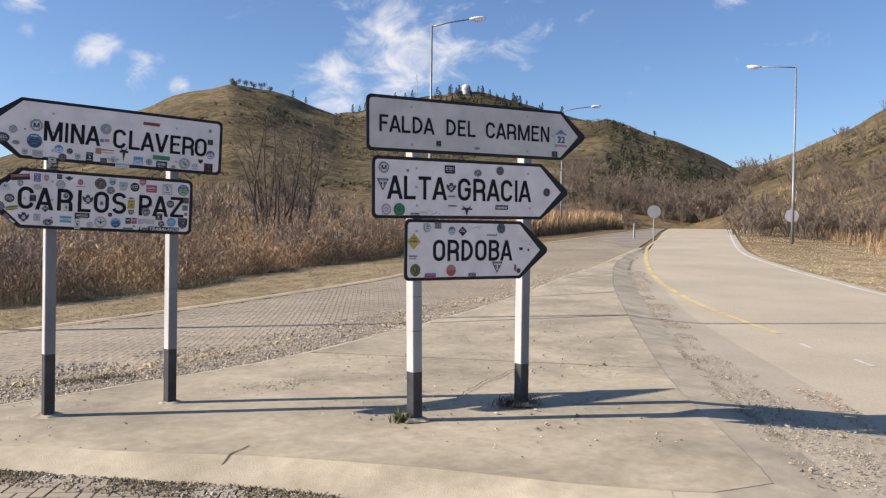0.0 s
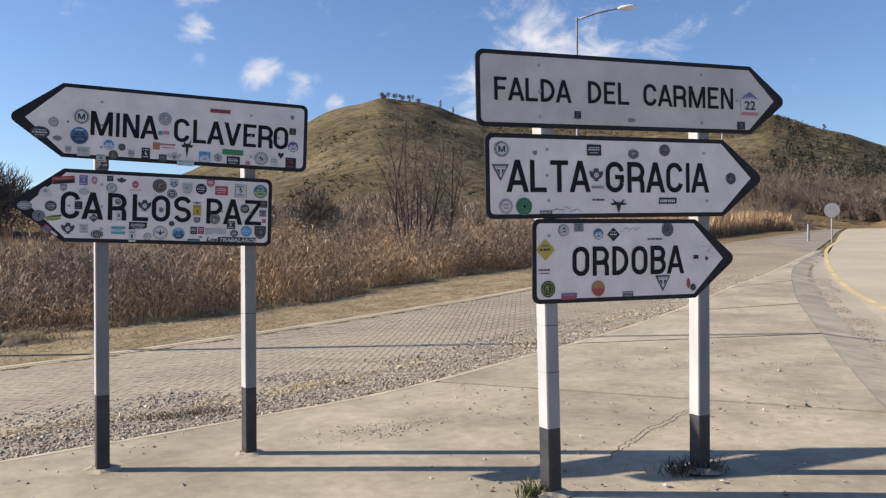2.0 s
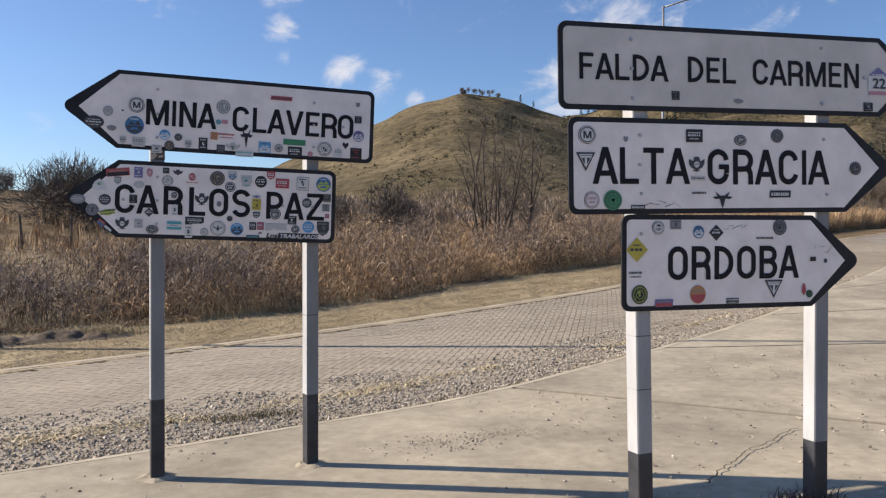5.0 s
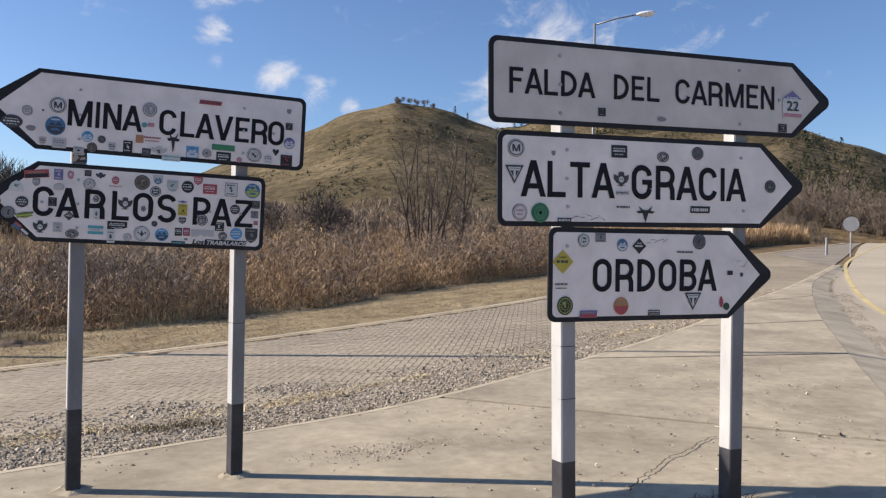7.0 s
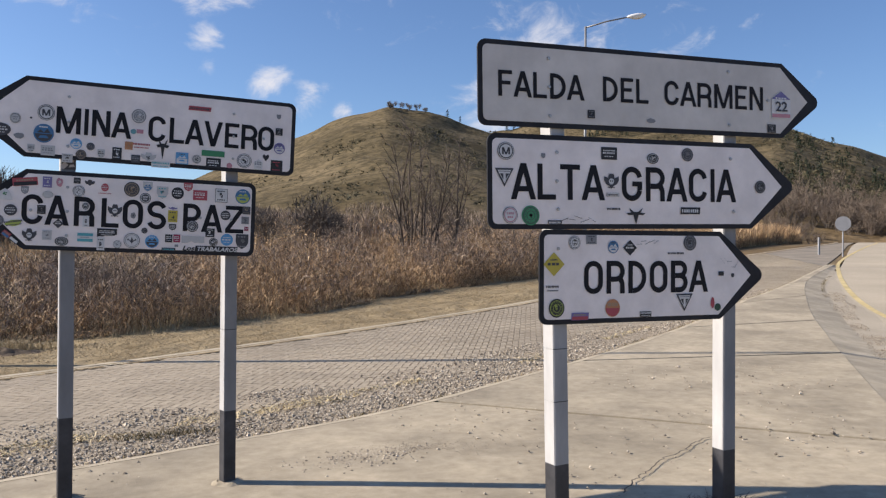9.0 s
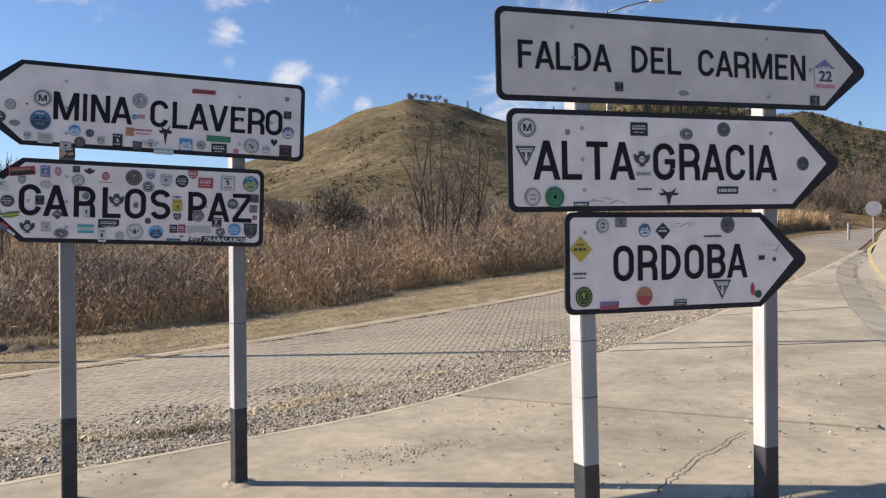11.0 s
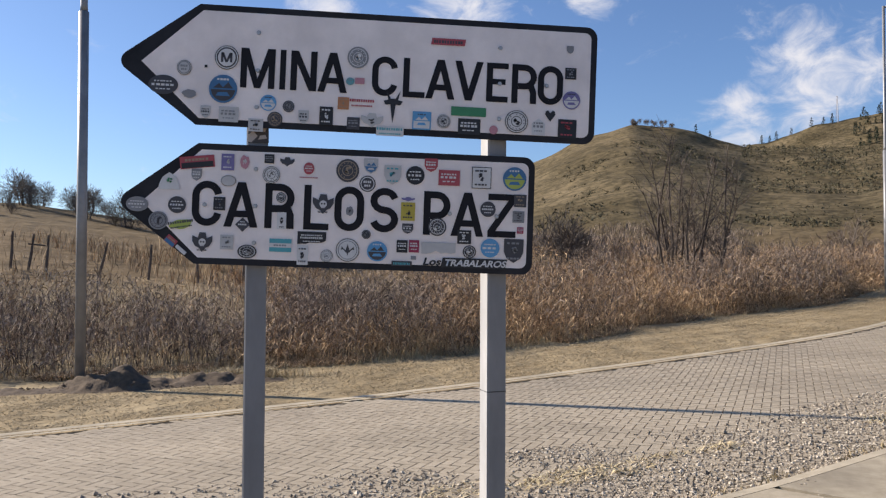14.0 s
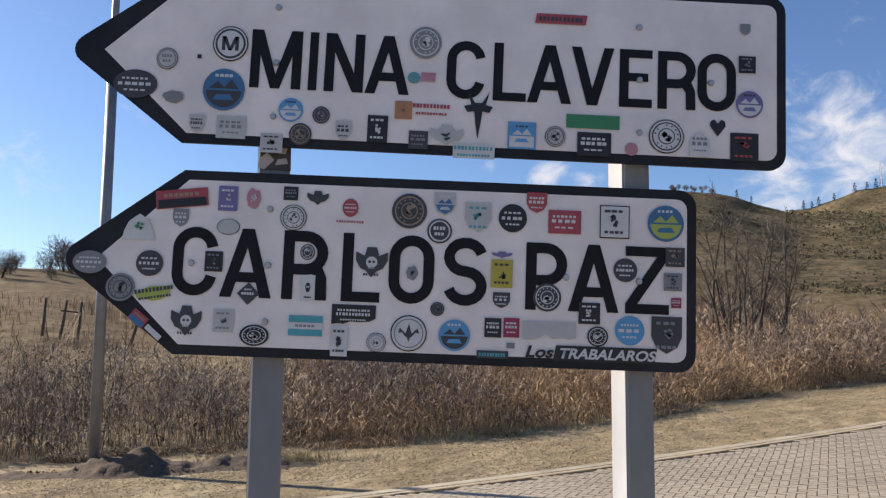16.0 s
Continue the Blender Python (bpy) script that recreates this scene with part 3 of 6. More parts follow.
bm = bmesh.new()
rows = []
for k in range(15):
    f = k / 14
    cx, cy = 2.67 - 0.34 * f + 0.004 * math.sin(9 * f), 6.68 - 0.28 * f + 0.004 * math.cos(14 * f)
    wide = 0.010 + 0.008 * f
    rows.append([bm.verts.new((cx + sd * wide * 0.83, cy - sd * wide * 0.56, kerb_top((cx, cy)) + 0.005)) for sd in (-0.5, 0.5)])
for r0, r1 in zip(rows, rows[1:]):
    bm.faces.new((r0[0], r0[1], r1[1], r1[0]))
bmesh.ops.recalc_face_normals(bm, faces=bm.faces)
part("crack", bm, CRACK, island)


# ---- road signs ----


def panel_frame(x, z, tilt, y):
    return pose(x, y, z, 0, -tilt, 0)


def outline(length, half, tip, r, point_right):
    """Arrow board outline in its own plane: square end at 0, shoulder at length, point at tip."""
    sq = []
    for k in range(6):
        a = radians(90 + 18 * k)
        sq.append((r + r * math.cos(a), half - r + r * math.sin(a)))
    for k in range(6):
        a = radians(180 + 18 * k)
        sq.append((r + r * math.cos(a), -half + r + r * math.sin(a)))
    rt = 0.045
    ang = math.atan2(half, tip - length)
    tipc = tip - rt / math.sin(ang)
    for k in range(7):
        a = -(math.pi / 2 - ang) + (math.pi - 2 * ang) * k / 6
        sq.append((tipc + rt * math.cos(a), rt * math.sin(a))) if k else sq.extend([(length, -half), (tipc + rt * math.cos(a), rt * math.sin(a))])
    sq.append((length, half))
    if not point_right:
        sq = [(-x, z) for x, z in sq][::-1]
    return sq


def plate(points, y0, y1):
    bm = bmesh.new()
    a = [bm.verts.new((x, y0, z)) for x, z in points]
    b = [bm.verts.new((x, y1, z)) for x, z in points]
    bm.faces.new(a), bm.faces.new(b[::-1])
    for i in range(len(a)):
        k = (i + 1) % len(a)
        bm.faces.new((a[i], a[k], b[k], b[i]))
    return bm


def white_face(length, half, tip, b, point_right):
    pts = []
    r = 0.03
    for cx, cz, a0 in ((b + r, half - b - r, 90), (b + r, -half + b + r, 180)):
        for k in range(5):
            a = radians(a0 + 22.5 * k)
            pts.append((cx + r * math.cos(a), cz + r * math.sin(a)))
    pts += [(length - 0.015, -half + b), (tip - 0.118, 0), (length - 0.015, half - b)]
    if not point_right:
        pts = [(-x, z) for x, z in pts][::-1]
    return pts


def text_mesh(word, width, height, bold=0.012):
    cu = bpy.data.curves.new("word", "FONT")
    cu.body, cu.size, cu.offset = word, 1.0, bold
    cu.resolution_u = 4
    ob = bpy.data.objects.new("word", cu)
    scene.collection.objects.link(ob)
    me = bpy.data.meshes.new_from_object(ob.evaluated_get(bpy.context.evaluated_depsgraph_get()))
    bpy.data.objects.remove(ob)
    co = np.empty(len(me.vertices) * 3)
    me.vertices.foreach_get("co", co)
    co = co.reshape(-1, 3)
    lo, hi = co.min(0), co.max(0)
    x = (co[:, 0] - lo[0]) / (hi[0] - lo[0]) * width
    z = (co[:, 1] - lo[1]) / (hi[1] - lo[1]) * height
    me.vertices.foreach_set("co", np.stack([x, np.zeros(len(x)), z], axis=1).ravel())
    me.update()
    return me


WIDTHS = dict(A=0.75, B=0.64, C=0.65, D=0.65, E=0.56, F=0.55, G=0.68, I=0.145, L=0.56, M=0.86, N=0.66, O=0.66, P=0.61, R=0.65, S=0.64, T=0.62, V=0.73, Z=0.65)


def glyph(c, w, h, s):
    """A road-sign capital of even stroke s in a box w x h, as flat polygons."""
    polys = []
    q = s / 2

    def rect(x0, x1, z0, z1):
        polys.append([(x0, z0), (x1, z0), (x1, z1), (x0, z1)])

    def band(path):
        """A stroke along a centre line."""
        n = len(path)
        left, right = [], []
        for k in range(n):
            a, b = Vector(path[max(0, k - 1)]), Vector(path[min(n - 1, k + 1)])
            d = (b - a).normalized() * q
            left.append((path[k][0] - d.y, path[k][1] + d.x)), right.append((path[k][0] + d.y, path[k][1] - d.x))
        for k in range(n - 1):
            polys.append([right[k], right[k + 1], left[k + 1], left[k]])

    def arc(cx, cz, rx, rz, a0, a1, n=12):
        return [(cx + rx * math.cos(radians(a0 + (a1 - a0) * k / n)), cz + rz * math.sin(radians(a0 + (a1 - a0) * k / n))) for k in range(n + 1)]

    r = (w - s) / 2
    if c in "OCG":
        top, low = h - q - r, q + r
        if c == "O":
            ring = arc(w / 2, top, r, r, 0, 180) + arc(w / 2, low, r, r, 180, 360)
            band(ring + ring[:2])
        else:
            band(arc(w / 2, top, r, r, 8, 180) + arc(w / 2, low, r, r, 180, 352))
            if c == "G":
                rect(w - s, w, low - 0.1 * r, 0.5 * h), rect(0.52 * w, w, 0.5 * h - 0.45 * s, 0.5 * h + 0.45 * s)
    elif c == "D":
        rect(0, s, 0, h)
        r = min(0.62 * w, h / 2 - q)
        band([(s, h - q)] + [(w - q - r, h - q)] + arc(w - q - r, h - q - r, r, r, 90, 0)[1:] + arc(w - q - r, q + r, r, r, 0, -90) + [(s, q)])
    elif c in "BPR":
        rect(0, s, 0, h)
        mid = 0.53 * h if c == "B" else 0.44 * h
        rr = (h - mid - s / 2 - q + q) / 2
        rr = (h - q - mid) / 2
        band([(s, h - q), (w - q - rr - (0.03 * w if c == "B" else 0), h - q)] + arc(w - q - rr - (0.03 * w if c == "B" else 0), h - q - rr, rr, rr, 90, -90) + [(s, mid)])
        if c == "B":
            r2 = (mid - q) / 2
            band([(s, mid), (w - q - r2, mid)] + arc(w - q - r2, mid - r2, r2, r2, 90, -90) + [(s, q)])
        elif c == "R":
            polys.append([(w - 1.03 * s, 0), (w, 0), (w - 0.06 * s, 0.74 * mid), (w - 1.06 * s, 0.66 * mid)])
            polys.append([(w - 1.06 * s, 0.66 * mid), (w - 0.06 * s, 0.74 * mid), (w - 0.5 * s, mid + 0.3 * s), (w - 1.7 * s, mid)])
    elif c == "S":
        rt = (h / 2 - q) / 2
        cx = w / 2
        rx = w / 2 - q
        band(arc(cx, h - q - rt, rx, rt, 15, 270) + arc(cx, q + rt, rx, rt, 90, -165)[1:])
    elif c == "A":
        polys.append([(0, 0), (1.06 * s, 0), (w / 2 + 0.5 * s, h), (w / 2 - 0.55 * s, h)])
        polys.append([(w - 1.06 * s, 0), (w, 0), (w / 2 + 0.55 * s, h), (w / 2 - 0.5 * s, h)])
        rect(0.22 * w, 0.78 * w, 0.22 * h, 0.22 * h + 0.92 * s)
    elif c == "V":
        polys.append([(w / 2 - 0.55 * s, 0), (w / 2 + 0.5 * s, 0), (1.06 * s, h), (0, h)])
        polys.append([(w / 2 - 0.5 * s, 0), (w / 2 + 0.55 * s, 0), (w, h), (w - 1.06 * s, h)])
    elif c == "M":
        rect(0, s, 0, h), rect(w - s, w, 0, h)
        polys.append([(w / 2 - 0.48 * s, 0), (w / 2 + 0.48 * s, 0), (1.2 * s, h), (0.1 * s, h)])
        polys.append([(w / 2 - 0.48 * s, 0), (w / 2 + 0.48 * s, 0), (w - 0.1 * s, h), (w - 1.2 * s, h)])
    elif c == "N":
        rect(0, s, 0, h), rect(w - s, w, 0, h)
        polys.append([(w - 1.15 * s, 0), (w - 0.05 * s, 0), (1.15 * s, h), (0.05 * s, h)])
    elif c == "Z":
        rect(0, w, 0, 0.92 * s), rect(0, w, h - 0.92 * s, h)
        polys.append([(0, 0.92 * s), (1.15 * s, 0.92 * s), (w, h - 0.92 * s), (w - 1.15 * s, h - 0.92 * s)])
    elif c == "T":
        rect(0, w, h - 0.92 * s, h), rect(w / 2 - q, w / 2 + q, 0, h)
    else:
        rect(0, s if c != "I" else w, 0, h)
        if c in "EL":
            rect(0, w, 0, 0.92 * s)
        if c in "EF":
            rect(0, w, h - 0.92 * s, h), rect(0, 0.88 * w, 0.52 * h - 0.45 * s, 0.52 * h + 0.45 * s)
    return polys


def word_letters(text, u0, u1, v0, h, board, gaps=None):
    """One mesh a letter; gaps in parts of the letter height, tighter beside a slanting A or V."""
    gaps = gaps or [0.05 if "A" in pair or "V" in pair else 0.135 for pair in zip(text, text[1:])]
    k = (u1 - u0) / (sum(WIDTHS[c] for c in text) + sum(gaps))
    u = u0
    for c, gap in zip(text, list(gaps) + [0]):
        w = WIDTHS[c] * k
        bm = bmesh.new()
        for i, poly in enumerate(glyph(c, w, h, 0.158 * h)):
            bm.faces.new([bm.verts.new((x, -0.00004 * i, z)) for x, z in poly])
        ob = part("letter", bm, LETTER, board)
        ob.location = (u, -0.0045, v0)
        u += w + gap * k


def word(text, u0, u1, v0, v1, board, mat=None, lift=0.0045, bold=0.012, name="lettering", slant=0.0):
    me = text_mesh(text, u1 - u0, v1 - v0, bold)
    for v in me.vertices:
        v.co.x += slant * v.co.z
    me.materials.clear()
    me.materials.append(mat or LETTER)
    ob = new(name, me)
    ob.parent = board
    ob.location = (u0, -lift, v0)
    return ob


def to_board(board, x, z):
    """Place on a board's own plane of a place in the world."""
    p = board.matrix_world.inverted() @ Vector((x, board.matrix_world.translation.y, z))
    return p.x, p.z


def make_board(x, z, tilt, y, length, half, tip, right, label, face=None):
    board = thing("direction_sign", panel_frame(x, z, tilt, y), label, "road sign", "direction signs")
    part("backing", plate(outline(length, half, tip, 0.05, right), 0.0, 0.012), PANEL_BLACK, board, "black-bordered metal sign plate")
    part("face", plate(white_face(length, half, tip, 0.028, right), -0.002, 0.004), face or PANEL_WHITE, board, "dirty white reflective face")
    return board


YR, YL = 6.672, 8.575
falda = make_board(3.643, 2.569, 0.95, YR, 2.10, 0.236, 2.425, True, "white arrow road sign with black border reading FALDA DEL CARMEN", PANEL_GREY)
alta = make_board(3.703, 2.031, 0.75, YR, 1.80, 0.264, 2.158, True, "white arrow road sign reading ALTA GRACIA with a few stickers")
ordoba = make_board(4.022, 1.501, 0.0, YR, 1.245, 0.268, 1.595, True, "white arrow road sign reading ORDOBA with stickers")
mina = make_board(3.003, 2.450, -2.3, YL, 1.772, 0.266, 2.131, False, "white arrow road sign reading MINA CLAVERO covered in stickers")
carlos = make_board(2.716, 1.859, -1.95, YL, 1.487, 0.264, 1.836, False, "white arrow road sign reading CARLOS PAZ crowded with stickers")


def lettering(board, text, x0, zl0, x1, zl1, h, gaps=None):
    """Word from lower left (x0, zl0) to lower right (x1, zl1), of height h."""
    a, b = to_board(board, x0, zl0), to_board(board, x1, zl1)
    word_letters(text, a[0], b[0], (a[1] + b[1]) / 2, h, board, gaps)


lettering(falda, "FALDA", 3.764, 2.497, 4.305, 2.508, 0.143)
lettering(falda, "DEL", 4.427, 2.511, 4.738, 2.518, 0.143)
lettering(falda, "CARMEN", 4.850, 2.518, 5.590, 2.532, 0.146)
lettering(alta, "ALTA", 3.842, 1.934, 4.443, 1.941, 0.201)
lettering(alta, "GRACIA", 4.556, 1.942, 5.383, 1.950, 0.201)
lettering(ordoba, "ORDOBA", 4.305, 1.402, 5.172, 1.402, 0.190)
lettering(mina, "MINA", 1.415, 2.420, 1.882, 2.401, 0.176, (0.125, 0.125, 0.03))
lettering(mina, "CLAVERO", 1.990, 2.390, 2.848, 2.362, 0.176, (0.145, 0.02, -0.01, 0.095, 0.095, 0.03))
lettering(carlos, "CARLOS", 1.210, 1.815, 2.108, 1.780, 0.197, (0.05, 0.145, 0.21, 0.12, 0.135))
lettering(carlos, "PAZ", 2.219, 1.774, 2.633, 1.762, 0.194, (0.02, 0.095))

# posts


def make_post(x, y, top_x, top_z, label, black_top, wide, turn, paint, seams=()):
    p = thing("sign_post", pose(x, y, float(slab_top(x, y)), 0, 0, turn), label, "sign post", "sign posts")
    ground = float(slab_top(x, y))
    black_top, top_z, seams = black_top - ground, top_z - ground, [z - ground for z in seams]
    lean = (top_x - x) / top_z

    def leg(z0, z1, s, mat, name, lab):
        bm = bmesh.new()
        rings = []
        c = 0.005
        for z in (z0, z1):
            h = s / 2
            prof = [(-h + c, -h), (h - c, -h), (h, -h + c), (h, h - c), (h - c, h), (-h + c, h), (-h, h - c), (-h, -h + c)]
            rings.append([bm.verts.new((a + lean * z, b, z)) for a, b in prof])
        for k in range(8):
            bm.faces.new((rings[0][k], rings[0][(k + 1) % 8], rings[1][(k + 1) % 8], rings[1][k]))
        bm.faces.new(rings[0][::-1]), bm.faces.new(rings[1])
        part(name, bm, mat, p, lab)

    leg(-0.05, black_top, wide, POST_BLACK, "painted_foot", "black-painted lower part")
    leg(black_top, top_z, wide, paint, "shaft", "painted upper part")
    # thin plate over the sun-facing side, whiter than the shaft to brighten its sunlight
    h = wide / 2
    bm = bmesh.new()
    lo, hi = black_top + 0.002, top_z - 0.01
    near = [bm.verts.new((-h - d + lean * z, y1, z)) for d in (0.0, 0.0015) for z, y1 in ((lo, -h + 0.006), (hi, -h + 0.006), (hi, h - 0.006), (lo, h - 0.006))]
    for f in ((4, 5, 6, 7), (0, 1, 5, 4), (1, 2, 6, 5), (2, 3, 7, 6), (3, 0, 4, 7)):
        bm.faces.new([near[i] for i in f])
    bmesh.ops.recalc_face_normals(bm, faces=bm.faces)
    part("sunlit_side", bm, SUNLIT_SIDE, p, "thin whiter plate for the sunlit side of the post")
    for z in seams:
        leg(z, z + 0.004, wide + 0.003, POST_BLACK, "seam", "")
    # broken concrete collar at the foot
    bm = bmesh.new()
    random.seed(int(100 * x))
    ring = [bm.verts.new(((0.11 + 0.06 * random.random()) * math.cos(a), (0.10 + 0.05 * random.random()) * math.sin(a), 0.002)) for a in np.linspace(0, 2 * math.pi, 14, endpoint=False)]
    ring2 = [bm.verts.new((v.co.x * 0.6, v.co.y * 0.6, 0.018 + 0.012 * random.random())) for v in ring]
    for k in range(14):
        bm.faces.new((ring[k], ring[(k + 1) % 14], ring2[(k + 1) % 14], ring2[k]))
    bm.faces.new(ring2)
    part("collar", bm, GUTTER, p, "rough mortar collar")
    return p



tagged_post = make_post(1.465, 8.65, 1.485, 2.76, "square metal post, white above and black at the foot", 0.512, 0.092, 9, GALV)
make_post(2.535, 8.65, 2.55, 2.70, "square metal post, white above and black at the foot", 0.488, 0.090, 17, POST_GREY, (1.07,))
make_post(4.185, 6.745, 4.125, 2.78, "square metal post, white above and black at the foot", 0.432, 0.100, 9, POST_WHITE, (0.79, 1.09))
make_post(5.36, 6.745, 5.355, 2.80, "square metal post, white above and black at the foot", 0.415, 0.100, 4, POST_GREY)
bm = box_bm(0.02, -0.092 / 2 - 0.004, 2.27, 0.088, 0.004, 0.075)
part("sticker", bm, plain("post_sticker", (0.06, 0.05, 0.046)), tagged_post, "torn dark sticker on the post")
bm = bmesh.new()
for pts in (((-0.030, 2.238), (-0.012, 2.232), (0.016, 2.262), (-0.004, 2.284), (-0.026, 2.266)), ((0.018, 2.246), (0.056, 2.252), (0.050, 2.268), (0.026, 2.264)), ((0.010, 2.284), (0.048, 2.280), (0.054, 2.298), (0.020, 2.300))):
    bm.faces.new([bm.verts.new((x, -0.092 / 2 - 0.0068, z)) for x, z in pts])
part("sticker_print", bm, plain("post_sticker_print", (0.46, 0.40, 0.36)), tagged_post, "pale worn print on the torn sticker")

# ---- stickers and bolts on the signs ----
STICKER_COLOURS = {k: plain("sticker_" + k, v) for k, v in dict(
    white=(0.66, 0.66, 0.66), pale=(0.52, 0.52, 0.52), grey=(0.24, 0.245, 0.26), dark=(0.055, 0.055, 0.065), black=(0.018, 0.018, 0.022),
    blue=(0.05, 0.17, 0.34), sky=(0.10, 0.34, 0.62), teal=(0.08, 0.38, 0.44), green=(0.04, 0.24, 0.11), deepgreen=(0.02, 0.07, 0.04), lime=(0.40, 0.48, 0.10),
    red=(0.42, 0.07, 0.09), crimson=(0.33, 0.03, 0.08), pink=(0.52, 0.24, 0.29), orange=(0.50, 0.22, 0.10), yellow=(0.52, 0.42, 0.06), tan=(0.34, 0.26, 0.18),
    violet=(0.18, 0.16, 0.36)).items()}


def shape_points(shape, w, h, rnd):
    a, b = w / 2, h / 2
    if shape == "disc":
        return [(a * math.cos(t), b * math.sin(t)) for t in np.linspace(0, 2 * math.pi, 28, endpoint=False)]
    if shape == "shield":
        return [(-a, b), (a, b), (a, -0.1 * b), (0.7 * a, -0.65 * b), (0, -b), (-0.7 * a, -0.65 * b), (-a, -0.1 * b)][::-1]
    if shape == "diamond":
        return [(-a, 0), (0, -b), (a, 0), (0, b)]
    if shape == "triangle":
        return [(0, -b), (a, b), (-a, b)]
    if shape == "slant":
        return [(-a, -b), (0.94 * a, -b), (a, b), (-0.94 * a, b)]
    if shape == "house":
        return [(-a, -b), (a, -b), (a, 0.4 * b), (0, b), (-a, 0.4 * b)]
    if shape == "hill":
        return [(-a, -b), (a, -b), (0.85 * a, -0.3 * b), (0.6 * a, 0.45 * b), (0.25 * a, 0.8 * b), (0, b), (-0.3 * a, 0.75 * b), (-0.65 * a, 0.4 * b), (-0.9 * a, -0.3 * b)]
    if shape == "heart":
        return [(0, -b), (a, 0.25 * b), (0.9 * a, 0.8 * b), (0.45 * a, b), (0, 0.5 * b), (-0.45 * a, b), (-0.9 * a, 0.8 * b), (-a, 0.25 * b)]
    if shape == "wing":
        return [(0, -0.9 * b), (0.35 * a, -0.5 * b), (0.7 * a, -0.35 * b), (a, 0.15 * b), (a, 0.7 * b), (0.45 * a, 0.45 * b), (0.3 * a, b), (-0.3 * a, b), (-0.45 * a, 0.45 * b), (-a, 0.7 * b), (-a, 0.15 * b), (-0.7 * a, -0.35 * b), (-0.35 * a, -0.5 * b)]
    if shape == "horns":
        return [(0, -b), (0.16 * a, -0.4 * b), (0.28 * a, 0.15 * b), (0.75 * a, 0.1 * b), (a, 0.35 * b), (0.5 * a, 0.42 * b), (0.75 * a, b), (0.25 * a, 0.5 * b), (-0.25 * a, 0.5 * b), (-0.75 * a, b), (-0.5 * a, 0.42 * b), (-a, 0.35 * b), (-0.75 * a, 0.1 * b), (-0.28 * a, 0.15 * b), (-0.16 * a, -0.4 * b)]
    if shape == "blob":
        return [(a * rnd.uniform(0.7, 1) * math.cos(t), b * rnd.uniform(0.7, 1) * math.sin(t)) for t in np.linspace(0, 2 * math.pi, 14, endpoint=False)]
    if shape == "torn":
        low = [(-a + 2 * a * k / 7, -b * rnd.uniform(0.3, 1.0)) for k in range(8)]
        return low + [(a, b), (-a, b)]
    return [(-a, -b), (a, -b), (a, b), (-a, b)]


